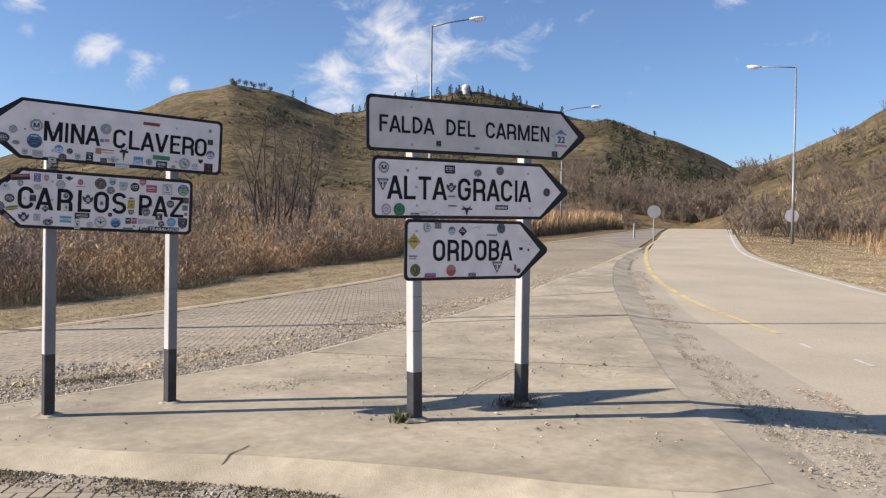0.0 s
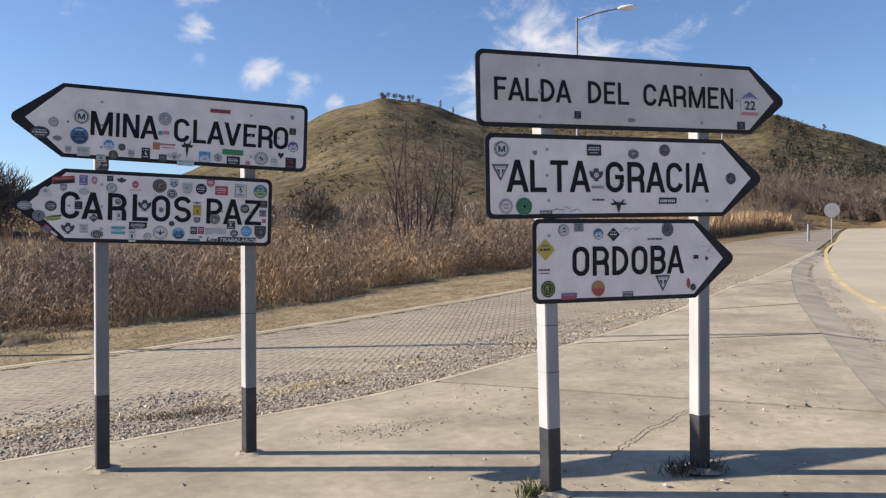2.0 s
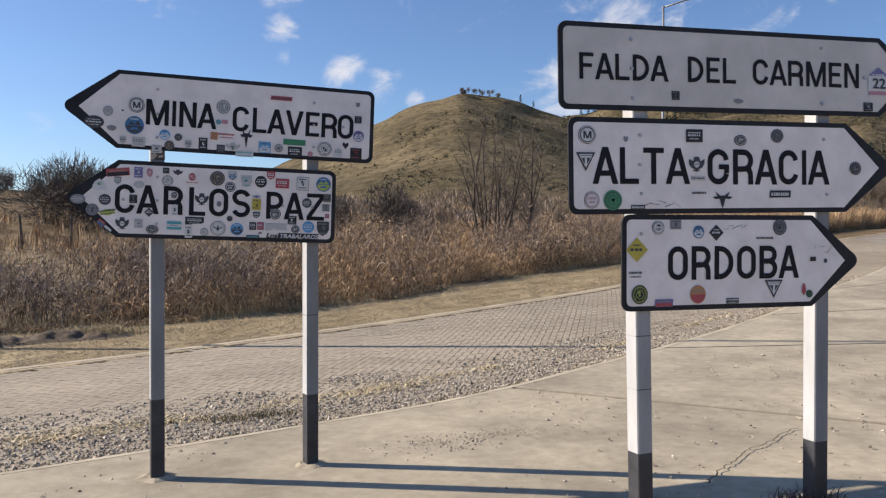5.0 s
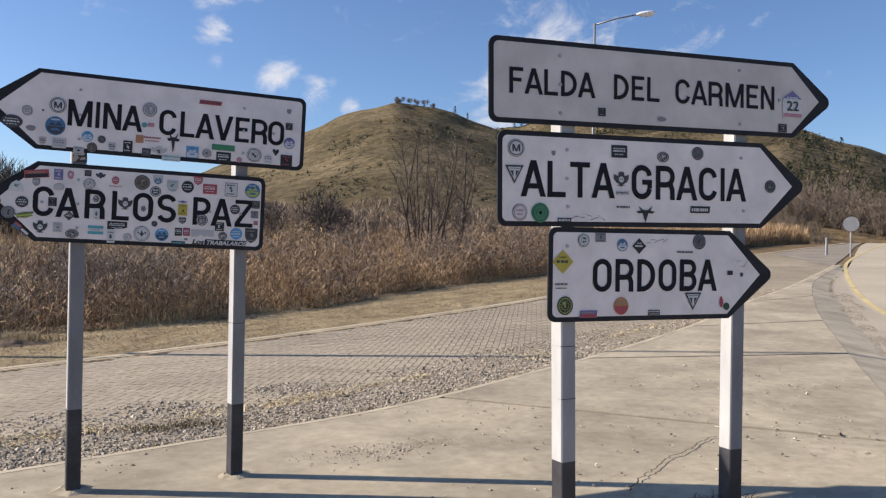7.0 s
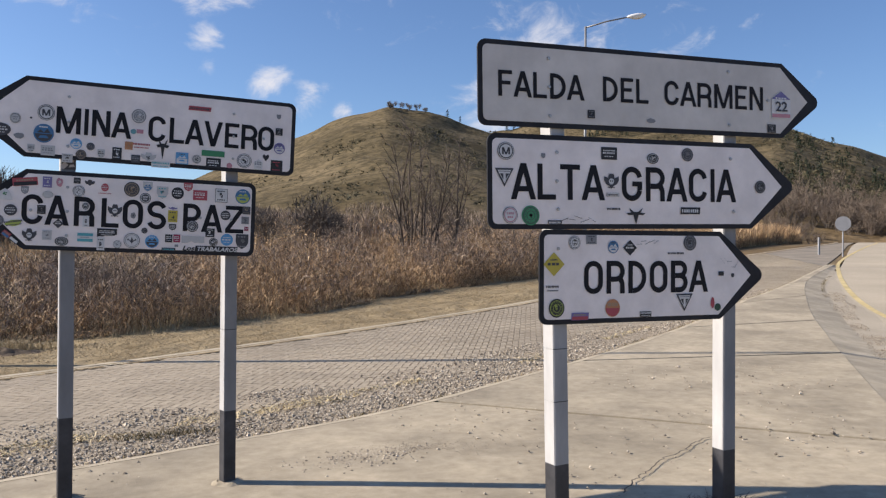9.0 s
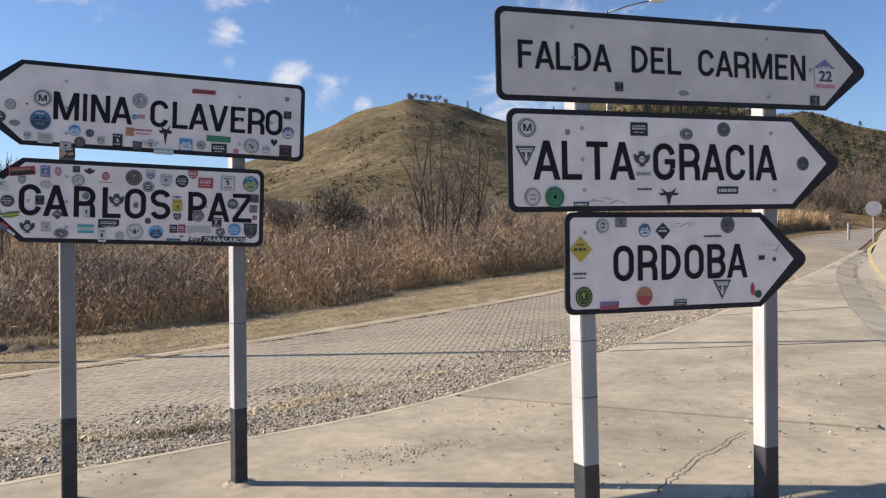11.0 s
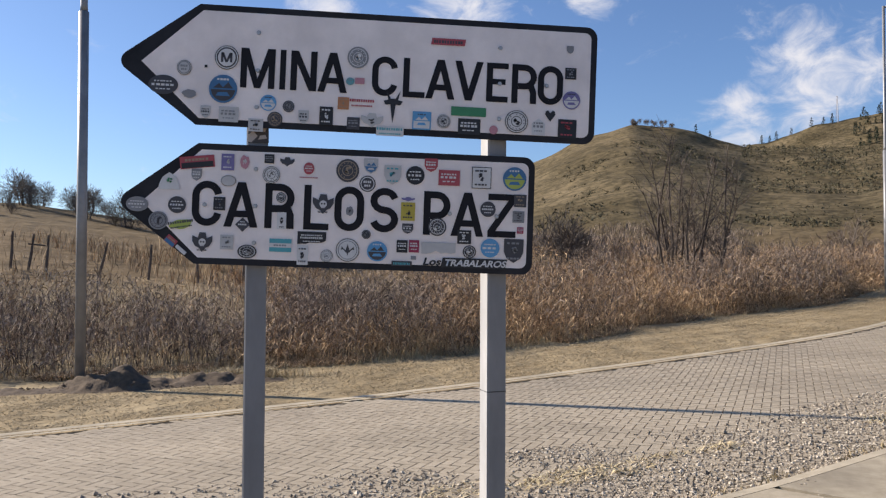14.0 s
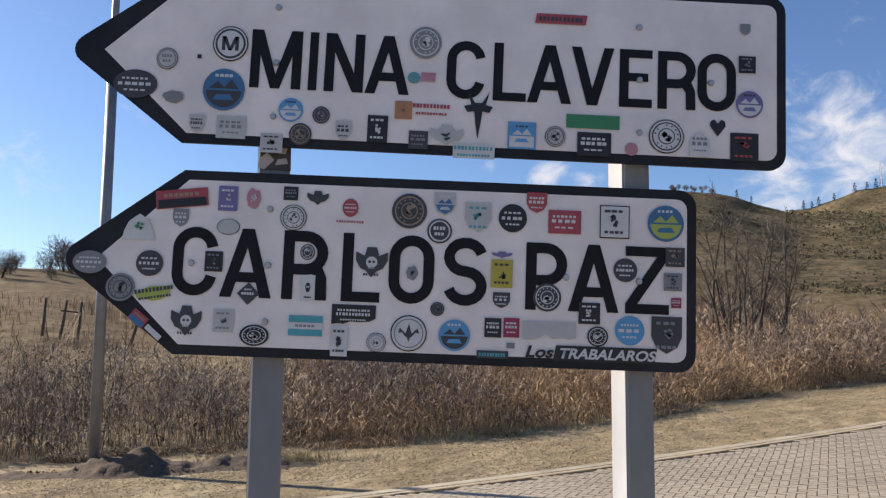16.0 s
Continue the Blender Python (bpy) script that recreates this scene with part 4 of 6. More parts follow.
def sticker(board, u, v, w, h, shape, c0, c1, style, tilt=0):
    rnd = random.Random(int(u * 9173 + v * 5779 + 100 * w))
    layers = []

    def add(points, colour, level, hole=None):
        layers.append((points, colour, level, hole))

    base = shape_points(shape, w, h, rnd)
    a, b = w / 2, h / 2
    lvl = 1
    if shape == "scribble":
        for k in range(5):
            x0 = -a + 2 * a * k / 5
            y0, y1 = rnd.uniform(-b, b), rnd.uniform(-b, b)
            add([(x0, y0), (x0 + 0.003, y0 - 0.002), (x0 + 0.5 * a, y1), (x0 + 0.5 * a, y1 + 0.003)], c0, 0)
        style = "plain"
    elif shape != "none":
        add(base, c0, 0)
        if shape == "frame" or (shape == "disc" and c0 in ("white", "pale")):
            add(base, "dark" if c0 == "white" else "grey", 0)
            add([(x * 0.94, y * 0.94) for x, y in base], c0, 1)
            lvl = 2
    scaled = lambda k, dy=0.0: [(x * k, y * k + dy) for x, y in base]
    disc = lambda k, x=0.0, y=0.0: [(x + a * k * math.cos(t), y + b * k * math.sin(t)) for t in np.linspace(0, 2 * math.pi, 20, endpoint=False)]
    bar = lambda x0, x1, y0, y1: [(x0, y0), (x1, y0), (x1, y1), (x0, y1)]

    def dashes(y0, y1, x0, x1, colour, level, n):
        step = (x1 - x0) / n
        for k in range(n):
            ln = step * rnd.uniform(0.55, 0.85)
            add(bar(x0 + k * step, x0 + k * step + ln, y0, y1), colour, level)

    if style == "ring":
        add(disc(0.86), c1, lvl), add(disc(0.74), c0, lvl + 1)
        if w > 0.09:
            for poly in glyph("M", 0.95 * a, 0.8 * b, 0.2 * a):
                add([(x - 0.475 * a, z - 0.4 * b) for x, z in poly], c1, lvl + 2)
        else:
            dashes(0.08 * b, 0.36 * b, -0.5 * a, 0.5 * a, c1, lvl + 2, 4), dashes(-0.36 * b, -0.12 * b, -0.4 * a, 0.4 * a, c1, lvl + 2, 3)
    elif style == "badge":
        if shape == "disc":
            add(disc(0.84), c1, lvl), add(disc(0.76), c0, lvl + 1)
            n = 14
            for k in range(n):
                t = 2 * math.pi * (k + 0.5) / n
                if rnd.random() < 0.8:
                    add(disc(0.05, 0.65 * a * math.cos(t), 0.65 * b * math.sin(t)), c1, lvl + 2)
            add(disc(0.48), c1, lvl + 2), add(disc(0.42), c0, lvl + 3)
        for k in range(5):
            x, y = rnd.uniform(-0.25, 0.25) * a, rnd.uniform(-0.28, 0.28) * b
            r = rnd.uniform(0.10, 0.22)
            add([(x + a * r * rnd.uniform(0.5, 1.2) * math.cos(t), y + b * r * rnd.uniform(0.5, 1.2) * math.sin(t)) for t in np.linspace(0, 2 * math.pi, 7, endpoint=False)], c1, lvl + 4)
        if shape in ("rect", "frame", "shield"):
            dashes(-0.72 * b, -0.56 * b, -0.7 * a, 0.7 * a, c1, lvl + 2, 4)
            dashes(0.56 * b, 0.72 * b, -0.7 * a, 0.7 * a, c1, lvl + 2, 3)
    elif style == "bars":
        if shape == "disc":
            rows = ((0.30, 0.14, 0.62), (-0.12, 0.22, 0.78), (-0.5, 0.12, 0.5))
        elif shape == "none" or h < 0.4 * w:
            rows = ((-0.5, 0.9, 0.85),) if h < 0.35 * w else ((0.15, 0.5, 0.95), (-0.7, 0.3, 0.8))
        elif shape in ("diamond", "triangle"):
            rows = ((-0.1, 0.22, 0.6), (0.3, 0.14, 0.35))
        else:
            rows = ((0.35, 0.2, 0.75), (-0.08, 0.28, 0.8), (-0.55, 0.14, 0.6))
        for y, t, x in rows:
            dashes(y * b, (y + t) * b, -x * a, x * a, c1, lvl, min(11, max(3, int(1.3 * w * x / max(0.006, t * b)))) if w / h > 1.6 else rnd.choice((3, 4, 5, 6)))
    elif style == "scene":
        cut = 0.05
        add([p for p in ((x, min(y, -0.05 * b)) for x, y in scaled(0.86))], c1, lvl)
        add([(-0.7 * a, cut * b), (-0.3 * a, 0.4 * b), (0, 0.1 * b), (0.35 * a, 0.5 * b), (0.7 * a, cut * b)], c1, lvl)
        dashes(0.6 * b, 0.74 * b, -0.45 * a, 0.45 * a, "white" if c1 != "white" else "dark", lvl, 4)
        add([(-0.5 * a, -0.5 * b), (0.5 * a, -0.5 * b), (0.3 * a, -0.22 * b), (-0.35 * a, -0.25 * b)], c0, lvl + 1)
    elif style == "skull":
        add(disc(0.36, 0, 0.05 * b), c1, lvl)
        add(disc(0.09, -0.13 * a, 0.08 * b), c0, lvl + 1), add(disc(0.09, 0.13 * a, 0.08 * b), c0, lvl + 1)
        dashes(-0.35 * b, -0.24 * b, -0.2 * a, 0.2 * a, c1, lvl, 4)
        dashes(-0.8 * b, -0.66 * b, -0.5 * a, 0.5 * a, c0 if shape == "wing" else c1, lvl, 6)
    elif style == "split":
        add([(x, min(y, 0.0)) for x, y in scaled(0.92)], c1, lvl)
        dashes(0.2 * b, 0.6 * b, -0.7 * a, 0.7 * a, "tan", lvl, 7)
    elif style == "split3":
        add(bar(-a, a, -0.33 * b, 0.33 * b), c1, lvl)
        dashes(-0.12 * b, 0.12 * b, -0.6 * a, 0.6 * a, "grey", lvl + 1, 5)
    elif style == "lily":
        add(disc(0.82), "grey", lvl), add(disc(0.76), c0, lvl + 1)
        add([(0, -0.5 * b), (0.16 * a, 0), (0, 0.55 * b), (-0.16 * a, 0)], c1, lvl + 2)
        for s in (-1, 1):
            add([(0.08 * s * a, -0.1 * b), (0.5 * s * a, 0.3 * b), (0.58 * s * a, 0.0), (0.38 * s * a, 0.05 * b), (0.12 * s * a, -0.25 * b)], c1, lvl + 2)
    elif style == "tee":
        add([(0.72 * x, 0.72 * y + 0.08 * b) for x, y in base], c1, lvl), add([(0.6 * x, 0.6 * y + 0.08 * b) for x, y in base], c0, lvl + 1)
        add(bar(-0.6 * a, 0.6 * a, 0.42 * b, 0.62 * b), c1, lvl + 2), add(bar(-0.12 * a, 0.12 * a, -0.45 * b, 0.5 * b), c1, lvl + 2)
    elif style == "number":
        add(shape_points("house", w * 0.98, h * 0.98, rnd)[2:], c1, lvl)
        add(bar(-a * 0.95, a * 0.95, -0.95 * b, -0.68 * b), "pink", lvl)
        dashes(0.42 * b, 0.52 * b, -0.6 * a, 0.6 * a, "white", lvl + 1, 4)
        word("22", u - 0.62 * a, u + 0.62 * a, v - 0.5 * b, v + 0.22 * b, board, STICKER_COLOURS["dark"], 0.0105, 0.02, "number")
    bm = bmesh.new()
    used = []
    for pts, colour, level, hole in layers:
        if colour not in used:
            used.append(colour)
        y = -0.0006 * level
        f = bm.faces.new([bm.verts.new((x, y, z)) for x, z in pts])
        if f.normal.y > 0 or f.calc_area() == 0:
            f.normal_flip()
        f.material_index = used.index(colour)
    me = bpy.data.meshes.new("sticker")
    bm.normal_update()
    for f in bm.faces:
        if f.normal.y > 0:
            f.normal_flip()
    bmesh.ops.triangulate(bm, faces=[f for f in bm.faces if len(f.verts) > 4])
    bm.to_mesh(me)
    bm.free()
    for colour in used:
        me.materials.append(STICKER_COLOURS[colour])
    ob = new("sticker", me)
    ob.parent = board
    ob.matrix_local = pose(u, -0.0062, v, 0, -tilt, 0)
    return ob


BOLT_MESH = bpy.data.meshes.new("bolt")
bm = bmesh.new()
bmesh.ops.create_cone(bm, cap_ends=True, segments=10, radius1=0.010, radius2=0.008, depth=0.008, matrix=Matrix.Rotation(math.pi / 2, 4, "X"))
bm.to_mesh(BOLT_MESH)
bm.free()
BOLT_MESH.materials.append(BOLT)


def bolt(board, u, v):
    ob = new("bolt", BOLT_MESH)
    ob.parent = board
    ob.location = (u, -0.008, v)


sticker(mina, -1.647, 0.034, 0.103, 0.106, "disc", "white", "dark", "ring")
sticker(mina, -1.657, -0.105, 0.122, 0.125, "disc", "blue", "dark", "scene")
sticker(mina, -1.828, -0.020, 0.062, 0.065, "disc", "pale", "grey", "ring")
sticker(mina, -1.914, -0.100, 0.128, 0.085, "disc", "dark", "white", "bars")
sticker(mina, -1.801, -0.133, 0.072, 0.041, "blob", "grey", "dark", "plain")
sticker(mina, -1.728, -0.210, 0.044, 0.055, "shield", "pale", "dark", "bars")
sticker(mina, -1.628, -0.216, 0.085, 0.067, "rect", "pale", "grey", "bars")
sticker(mina, -1.459, -0.156, 0.072, 0.071, "disc", "sky", "white", "scene")
sticker(mina, -1.370, -0.167, 0.051, 0.052, "disc", "dark", "grey", "badge")
sticker(mina, -1.427, -0.227, 0.066, 0.067, "disc", "dark", "tan", "badge")
sticker(mina, -1.303, -0.211, 0.046, 0.061, "shield", "pale", "dark", "bars")
sticker(mina, -1.204, -0.200, 0.059, 0.081, "rect", "black", "white", "badge")
sticker(mina, -1.084, -0.227, 0.056, 0.054, "rect", "dark", "grey", "bars")
sticker(mina, -1.002, -0.211, 0.099, 0.067, "wing", "pale", "dark", "badge")
sticker(mina, -1.131, -0.140, 0.050, 0.054, "rect", "orange", "tan", "badge")
sticker(mina, -1.049, -0.134, 0.116, 0.048, "none", "pink", "red", "bars")
sticker(mina, -0.912, -0.144, 0.086, 0.146, "horns", "black", "black", "plain")
sticker(mina, -0.921, -0.253, 0.122, 0.044, "rect", "white", "teal", "bars")
sticker(mina, -0.782, -0.199, 0.083, 0.081, "rect", "sky", "white", "scene")
sticker(mina, -0.684, -0.197, 0.060, 0.061, "disc", "pale", "dark", "badge")
sticker(mina, -0.574, -0.148, 0.157, 0.041, "rect", "green", "green", "plain")
sticker(mina, -0.569, -0.215, 0.100, 0.071, "rect", "black", "white", "bars")
sticker(mina, -0.459, -0.224, 0.038, 0.039, "disc", "pink", "red", "plain")
sticker(mina, -0.357, -0.181, 0.104, 0.102, "disc", "white", "dark", "badge")
sticker(mina, -0.257, -0.200, 0.060, 0.075, "house", "white", "grey", "bars")
sticker(mina, -0.205, -0.148, 0.047, 0.051, "heart", "black", "red", "plain")
sticker(mina, -0.126, -0.202, 0.084, 0.085, "rect", "black", "red", "badge")
sticker(mina, -0.111, -0.072, 0.081, 0.082, "disc", "violet", "white", "scene")
sticker(mina, -0.118, 0.049, 0.051, 0.052, "rect", "black", "grey", "badge")
sticker(mina, -0.124, 0.157, 0.031, 0.035, "shield", "grey", "dark", "plain")
sticker(mina, -0.676, 0.160, 0.156, 0.030, "slant", "red", "dark", "bars")
sticker(mina, -1.075, 0.067, 0.094, 0.097, "disc", "grey", "white", "badge")
sticker(mina, -1.105, -0.041, 0.037, 0.034, "disc", "teal", "grey", "ring")
sticker(mina, -1.063, -0.037, 0.043, 0.027, "slant", "pink", "white", "plain")
sticker(mina, -1.509, -0.257, 0.065, 0.057, "rect", "pale", "dark", "badge")
sticker(mina, -1.735, -0.009, 0.012, 0.012, "rect", "black", "black", "plain")
bolt(mina, -1.514, 0.152)
bolt(mina, -0.442, 0.147)
bolt(mina, -0.436, -0.173)
bolt(mina, -0.226, -0.012)
bolt(mina, -0.439, -0.014)
bolt(mina, -1.510, -0.016)
bolt(mina, -1.509, -0.178)
sticker(carlos, -1.488, 0.180, 0.149, 0.053, "rect", "red", "black", "split", 7)
sticker(carlos, -1.357, 0.185, 0.055, 0.072, "rect", "violet", "white", "badge")
sticker(carlos, -1.284, 0.188, 0.052, 0.066, "blob", "pink", "white", "badge")
sticker(carlos, -1.178, 0.207, 0.042, 0.040, "rect", "black", "grey", "bars")
sticker(carlos, -1.100, 0.196, 0.062, 0.043, "wing", "dark", "white", "plain")
sticker(carlos, -1.488, 0.124, 0.045, 0.052, "shield", "grey", "white", "bars")
sticker(carlos, -1.167, 0.137, 0.075, 0.075, "disc", "white", "dark", "badge")
sticker(carlos, -1.005, 0.172, 0.046, 0.053, "disc", "red", "white", "bars")
sticker(carlos, -1.004, 0.132, 0.094, 0.013, "none", "red", "red", "bars")
sticker(carlos, -0.835, 0.170, 0.101, 0.102, "disc", "dark", "tan", "badge")
sticker(carlos, -0.733, 0.194, 0.062, 0.069, "shield", "pale", "blue", "scene")
sticker(carlos, -0.636, 0.159, 0.075, 0.086, "shield", "pale", "teal", "badge")
sticker(carlos, -0.536, 0.161, 0.082, 0.083, "disc", "black", "white", "bars")
sticker(carlos, -0.467, 0.209, 0.059, 0.060, "shield", "red", "white", "bars")
sticker(carlos, -0.385, 0.156, 0.095, 0.069, "rect", "red", "white", "bars")
sticker(carlos, -0.240, 0.162, 0.086, 0.096, "frame", "white", "dark", "badge")
sticker(carlos, -0.091, 0.163, 0.106, 0.106, "disc", "blue", "lime", "scene")
sticker(carlos, -1.604, 0.093, 0.093, 0.075, "hill", "white", "green", "badge")
sticker(carlos, -1.736, -0.013, 0.096, 0.065, "disc", "grey", "white", "bars")
sticker(carlos, -1.644, -0.081, 0.083, 0.080, "disc", "grey", "dark", "badge")
sticker(carlos, -1.567, -0.010, 0.077, 0.074, "disc", "dark", "white", "bars")
sticker(carlos, -1.546, -0.093, 0.118, 0.045, "blob", "lime", "dark", "bars", 10)
sticker(carlos, -1.587, -0.168, 0.051, 0.035, "rect", "red", "blue", "split", -38)
sticker(carlos, -1.543, -0.205, 0.054, 0.016, "rect", "white", "grey", "plain", -40)
sticker(carlos, -1.453, -0.171, 0.086, 0.089, "wing", "dark", "white", "skull")
sticker(carlos, -1.348, -0.165, 0.057, 0.064, "rect", "pale", "grey", "badge")
sticker(carlos, -1.259, -0.203, 0.083, 0.060, "disc", "black", "white", "badge")
sticker(carlos, -1.283, -0.086, 0.064, 0.064, "diamond", "dark", "white", "bars")
sticker(carlos, -1.386, 0.002, 0.051, 0.058, "rect", "black", "grey", "badge")
sticker(carlos, -1.121, 0.039, 0.042, 0.046, "disc", "dark", "white", "badge")
sticker(carlos, -1.115, -0.063, 0.040, 0.074, "rect", "white", "black", "skull")
sticker(carlos, -0.937, 0.015, 0.091, 0.091, "wing", "dark", "white", "skull")
sticker(carlos, -0.821, -0.010, 0.039, 0.049, "blob", "grey", "dark", "badge")
sticker(carlos, -0.746, 0.115, 0.072, 0.072, "disc", "dark", "white", "ring")
sticker(carlos, -1.116, -0.171, 0.096, 0.057, "rect", "teal", "white", "split3")
sticker(carlos, -0.981, -0.135, 0.125, 0.058, "torn", "black", "white", "bars")
sticker(carlos, -1.019, -0.210, 0.048, 0.086, "rect", "white", "dark", "badge")
sticker(carlos, -0.914, -0.210, 0.054, 0.054, "disc", "white", "grey", "badge")
sticker(carlos, -0.823, -0.181, 0.103, 0.102, "disc", "white", "dark", "lily")
sticker(carlos, -0.744, -0.109, 0.040, 0.040, "disc", "black", "grey", "badge")
sticker(carlos, -0.693, -0.182, 0.090, 0.089, "disc", "sky", "dark", "scene")
sticker(carlos, -0.584, -0.156, 0.048, 0.055, "rect", "black", "white", "bars")
sticker(carlos, -0.531, -0.154, 0.045, 0.055, "rect", "crimson", "white", "bars")
sticker(carlos, -0.422, -0.161, 0.152, 0.055, "torn", "pale", "grey", "plain")
sticker(carlos, -0.563, -0.001, 0.062, 0.081, "rect", "yellow", "dark", "badge")
sticker(carlos, -0.564, 0.053, 0.059, 0.020, "wing", "violet", "dark", "plain")
sticker(carlos, -0.562, -0.077, 0.049, 0.045, "shield", "dark", "white", "bars")
sticker(carlos, -0.431, -0.064, 0.081, 0.081, "disc", "dark", "white", "badge")
sticker(carlos, -0.309, -0.105, 0.062, 0.061, "rect", "black", "white", "badge")
sticker(carlos, -0.284, -0.170, 0.060, 0.058, "disc", "black", "white", "badge")
sticker(carlos, -0.192, -0.150, 0.085, 0.084, "disc", "sky", "white", "bars")
sticker(carlos, -0.086, -0.159, 0.088, 0.106, "shield", "dark", "grey", "badge")
sticker(carlos, -0.207, 0.023, 0.069, 0.069, "disc", "dark", "white", "bars")
sticker(carlos, -0.063, 0.066, 0.056, 0.056, "rect", "dark", "tan", "badge")
sticker(carlos, -0.069, -0.006, 0.053, 0.052, "rect", "grey", "dark", "badge")
sticker(carlos, -0.059, -0.066, 0.029, 0.029, "rect", "crimson", "white", "bars")
sticker(carlos, -0.583, -0.232, 0.090, 0.022, "rect", "dark", "teal", "bars")
sticker(carlos, -0.262, -0.221, 0.298, 0.044, "slant", "black", "white", "plain")
word("TRABALAROS", -0.398, -0.122, -0.236, -0.206, carlos, STICKER_COLOURS["white"], 0.0075, 0.03, "sticker_lettering", 0.3)
word("Los", -0.490, -0.414, -0.236, -0.202, carlos, STICKER_COLOURS["black"], 0.0068, 0.03, "sticker_lettering", 0.3)
sticker(carlos, -0.532, -0.205, 0.023, 0.016, "rect", "grey", "dark", "plain")
sticker(carlos, -1.351, 0.103, 0.065, 0.046, "disc", "pale", "grey", "plain")
bolt(carlos, -1.450, -0.005)
bolt(carlos, -1.235, 0.159)
bolt(carlos, -1.232, -0.003)
bolt(carlos, -1.231, -0.164)
bolt(carlos, -0.378, -0.004)
bolt(carlos, -0.167, -0.008)
sticker(falda, 0.703, -0.148, 0.048, 0.048, "rect", "black", "grey", "badge")
sticker(falda, 1.110, -0.170, 0.073, 0.034, "blob", "grey", "dark", "plain")
sticker(falda, 2.089, -0.026, 0.153, 0.172, "house", "white", "violet", "number")
sticker(falda, 2.011, -0.180, 0.067, 0.053, "rect", "black", "grey", "badge")
bolt(falda, 0.431, 0.152)
bolt(falda, 0.436, -0.169)
bolt(falda, 1.677, 0.156)
bolt(falda, 1.681, -0.171)
bolt(falda, 1.985, -0.007)
bolt(falda, 0.434, -0.008)
sticker(alta, 0.108, 0.166, 0.102, 0.098, "disc", "white", "dark", "ring")
sticker(alta, 0.098, 0.020, 0.114, 0.103, "triangle", "dark", "white", "tee")
sticker(alta, 0.132, -0.187, 0.089, 0.092, "disc", "white", "pink", "ring")
sticker(alta, 0.257, -0.188, 0.111, 0.111, "disc", "green", "dark", "badge")
sticker(alta, 0.339, 0.145, 0.026, 0.029, "shield", "grey", "dark", "plain")
sticker(alta, 0.767, 0.172, 0.106, 0.072, "rect", "black", "white", "bars")
sticker(alta, 1.067, 0.151, 0.081, 0.062, "disc", "black", "white", "badge")
sticker(alta, 1.314, 0.181, 0.084, 0.079, "disc", "dark", "grey", "badge")
sticker(alta, 0.781, 0.009, 0.099, 0.091, "wing", "dark", "white", "skull")
sticker(alta, 0.790, -0.066, 0.085, 0.021, "frame", "white", "dark", "bars")
sticker(alta, 0.795, -0.148, 0.106, 0.027, "none", "dark", "dark", "bars")
sticker(alta, 0.551, -0.207, 0.226, 0.042, "scribble", "dark", "dark", "plain")
sticker(alta, 0.410, -0.227, 0.087, 0.024, "rect", "dark", "white", "bars")
sticker(alta, 0.947, -0.189, 0.130, 0.098, "horns", "black", "black", "plain")
sticker(alta, 1.334, -0.156, 0.146, 0.041, "slant", "black", "white", "bars")
sticker(alta, 1.864, -0.004, 0.083, 0.079, "disc", "black", "grey", "badge")
bolt(alta, 0.426, 0.168)
bolt(alta, 0.425, 0.006)
bolt(alta, 0.432, -0.153)
bolt(alta, 1.637, 0.165)
bolt(alta, 1.658, -0.160)
sticker(ordoba, 0.088, 0.073, 0.134, 0.136, "diamond", "yellow", "dark", "bars")
sticker(ordoba, 0.220, 0.196, 0.075, 0.077, "disc", "white", "dark", "badge")
sticker(ordoba, 0.330, 0.214, 0.069, 0.054, "rect", "grey", "dark", "badge")
sticker(ordoba, 0.476, 0.171, 0.071, 0.073, "disc", "blue", "white", "scene")
sticker(ordoba, 0.590, 0.167, 0.094, 0.092, "diamond", "black", "white", "bars")
sticker(ordoba, 1.015, 0.199, 0.092, 0.095, "disc", "dark", "grey", "badge")
sticker(ordoba, 0.913, 0.136, 0.136, 0.025, "none", "grey", "dark", "bars")
sticker(ordoba, 0.080, -0.063, 0.087, 0.047, "none", "dark", "dark", "bars")
sticker(ordoba, 0.106, -0.175, 0.100, 0.106, "disc", "black", "lime", "badge")
sticker(ordoba, 0.257, -0.225, 0.117, 0.042, "slant", "violet", "red", "split")
sticker(ordoba, 0.473, -0.182, 0.099, 0.103, "disc", "orange", "red", "split")
sticker(ordoba, 0.699, -0.223, 0.081, 0.031, "rect", "black", "white", "bars")
sticker(ordoba, 0.975, -0.161, 0.122, 0.107, "triangle", "dark", "white", "tee")
sticker(ordoba, 1.183, -0.167, 0.035, 0.077, "blob", "red", "red", "plain")
sticker(ordoba, 1.222, -0.194, 0.047, 0.045, "disc", "deepgreen", "dark", "plain")
sticker(ordoba, 1.247, 0.011, 0.040, 0.026, "rect", "black", "black", "plain")
sticker(ordoba, 1.335, 0.000, 0.024, 0.026, "disc", "dark", "dark", "plain")
sticker(ordoba, 1.307, 0.088, 0.136, 0.084, "scribble", "grey", "grey", "plain")
sticker(ordoba, 0.709, 0.200, 0.147, 0.025, "scribble", "grey", "grey", "plain")
bolt(ordoba, 0.116, 0.161)

# ---- street lamps ----


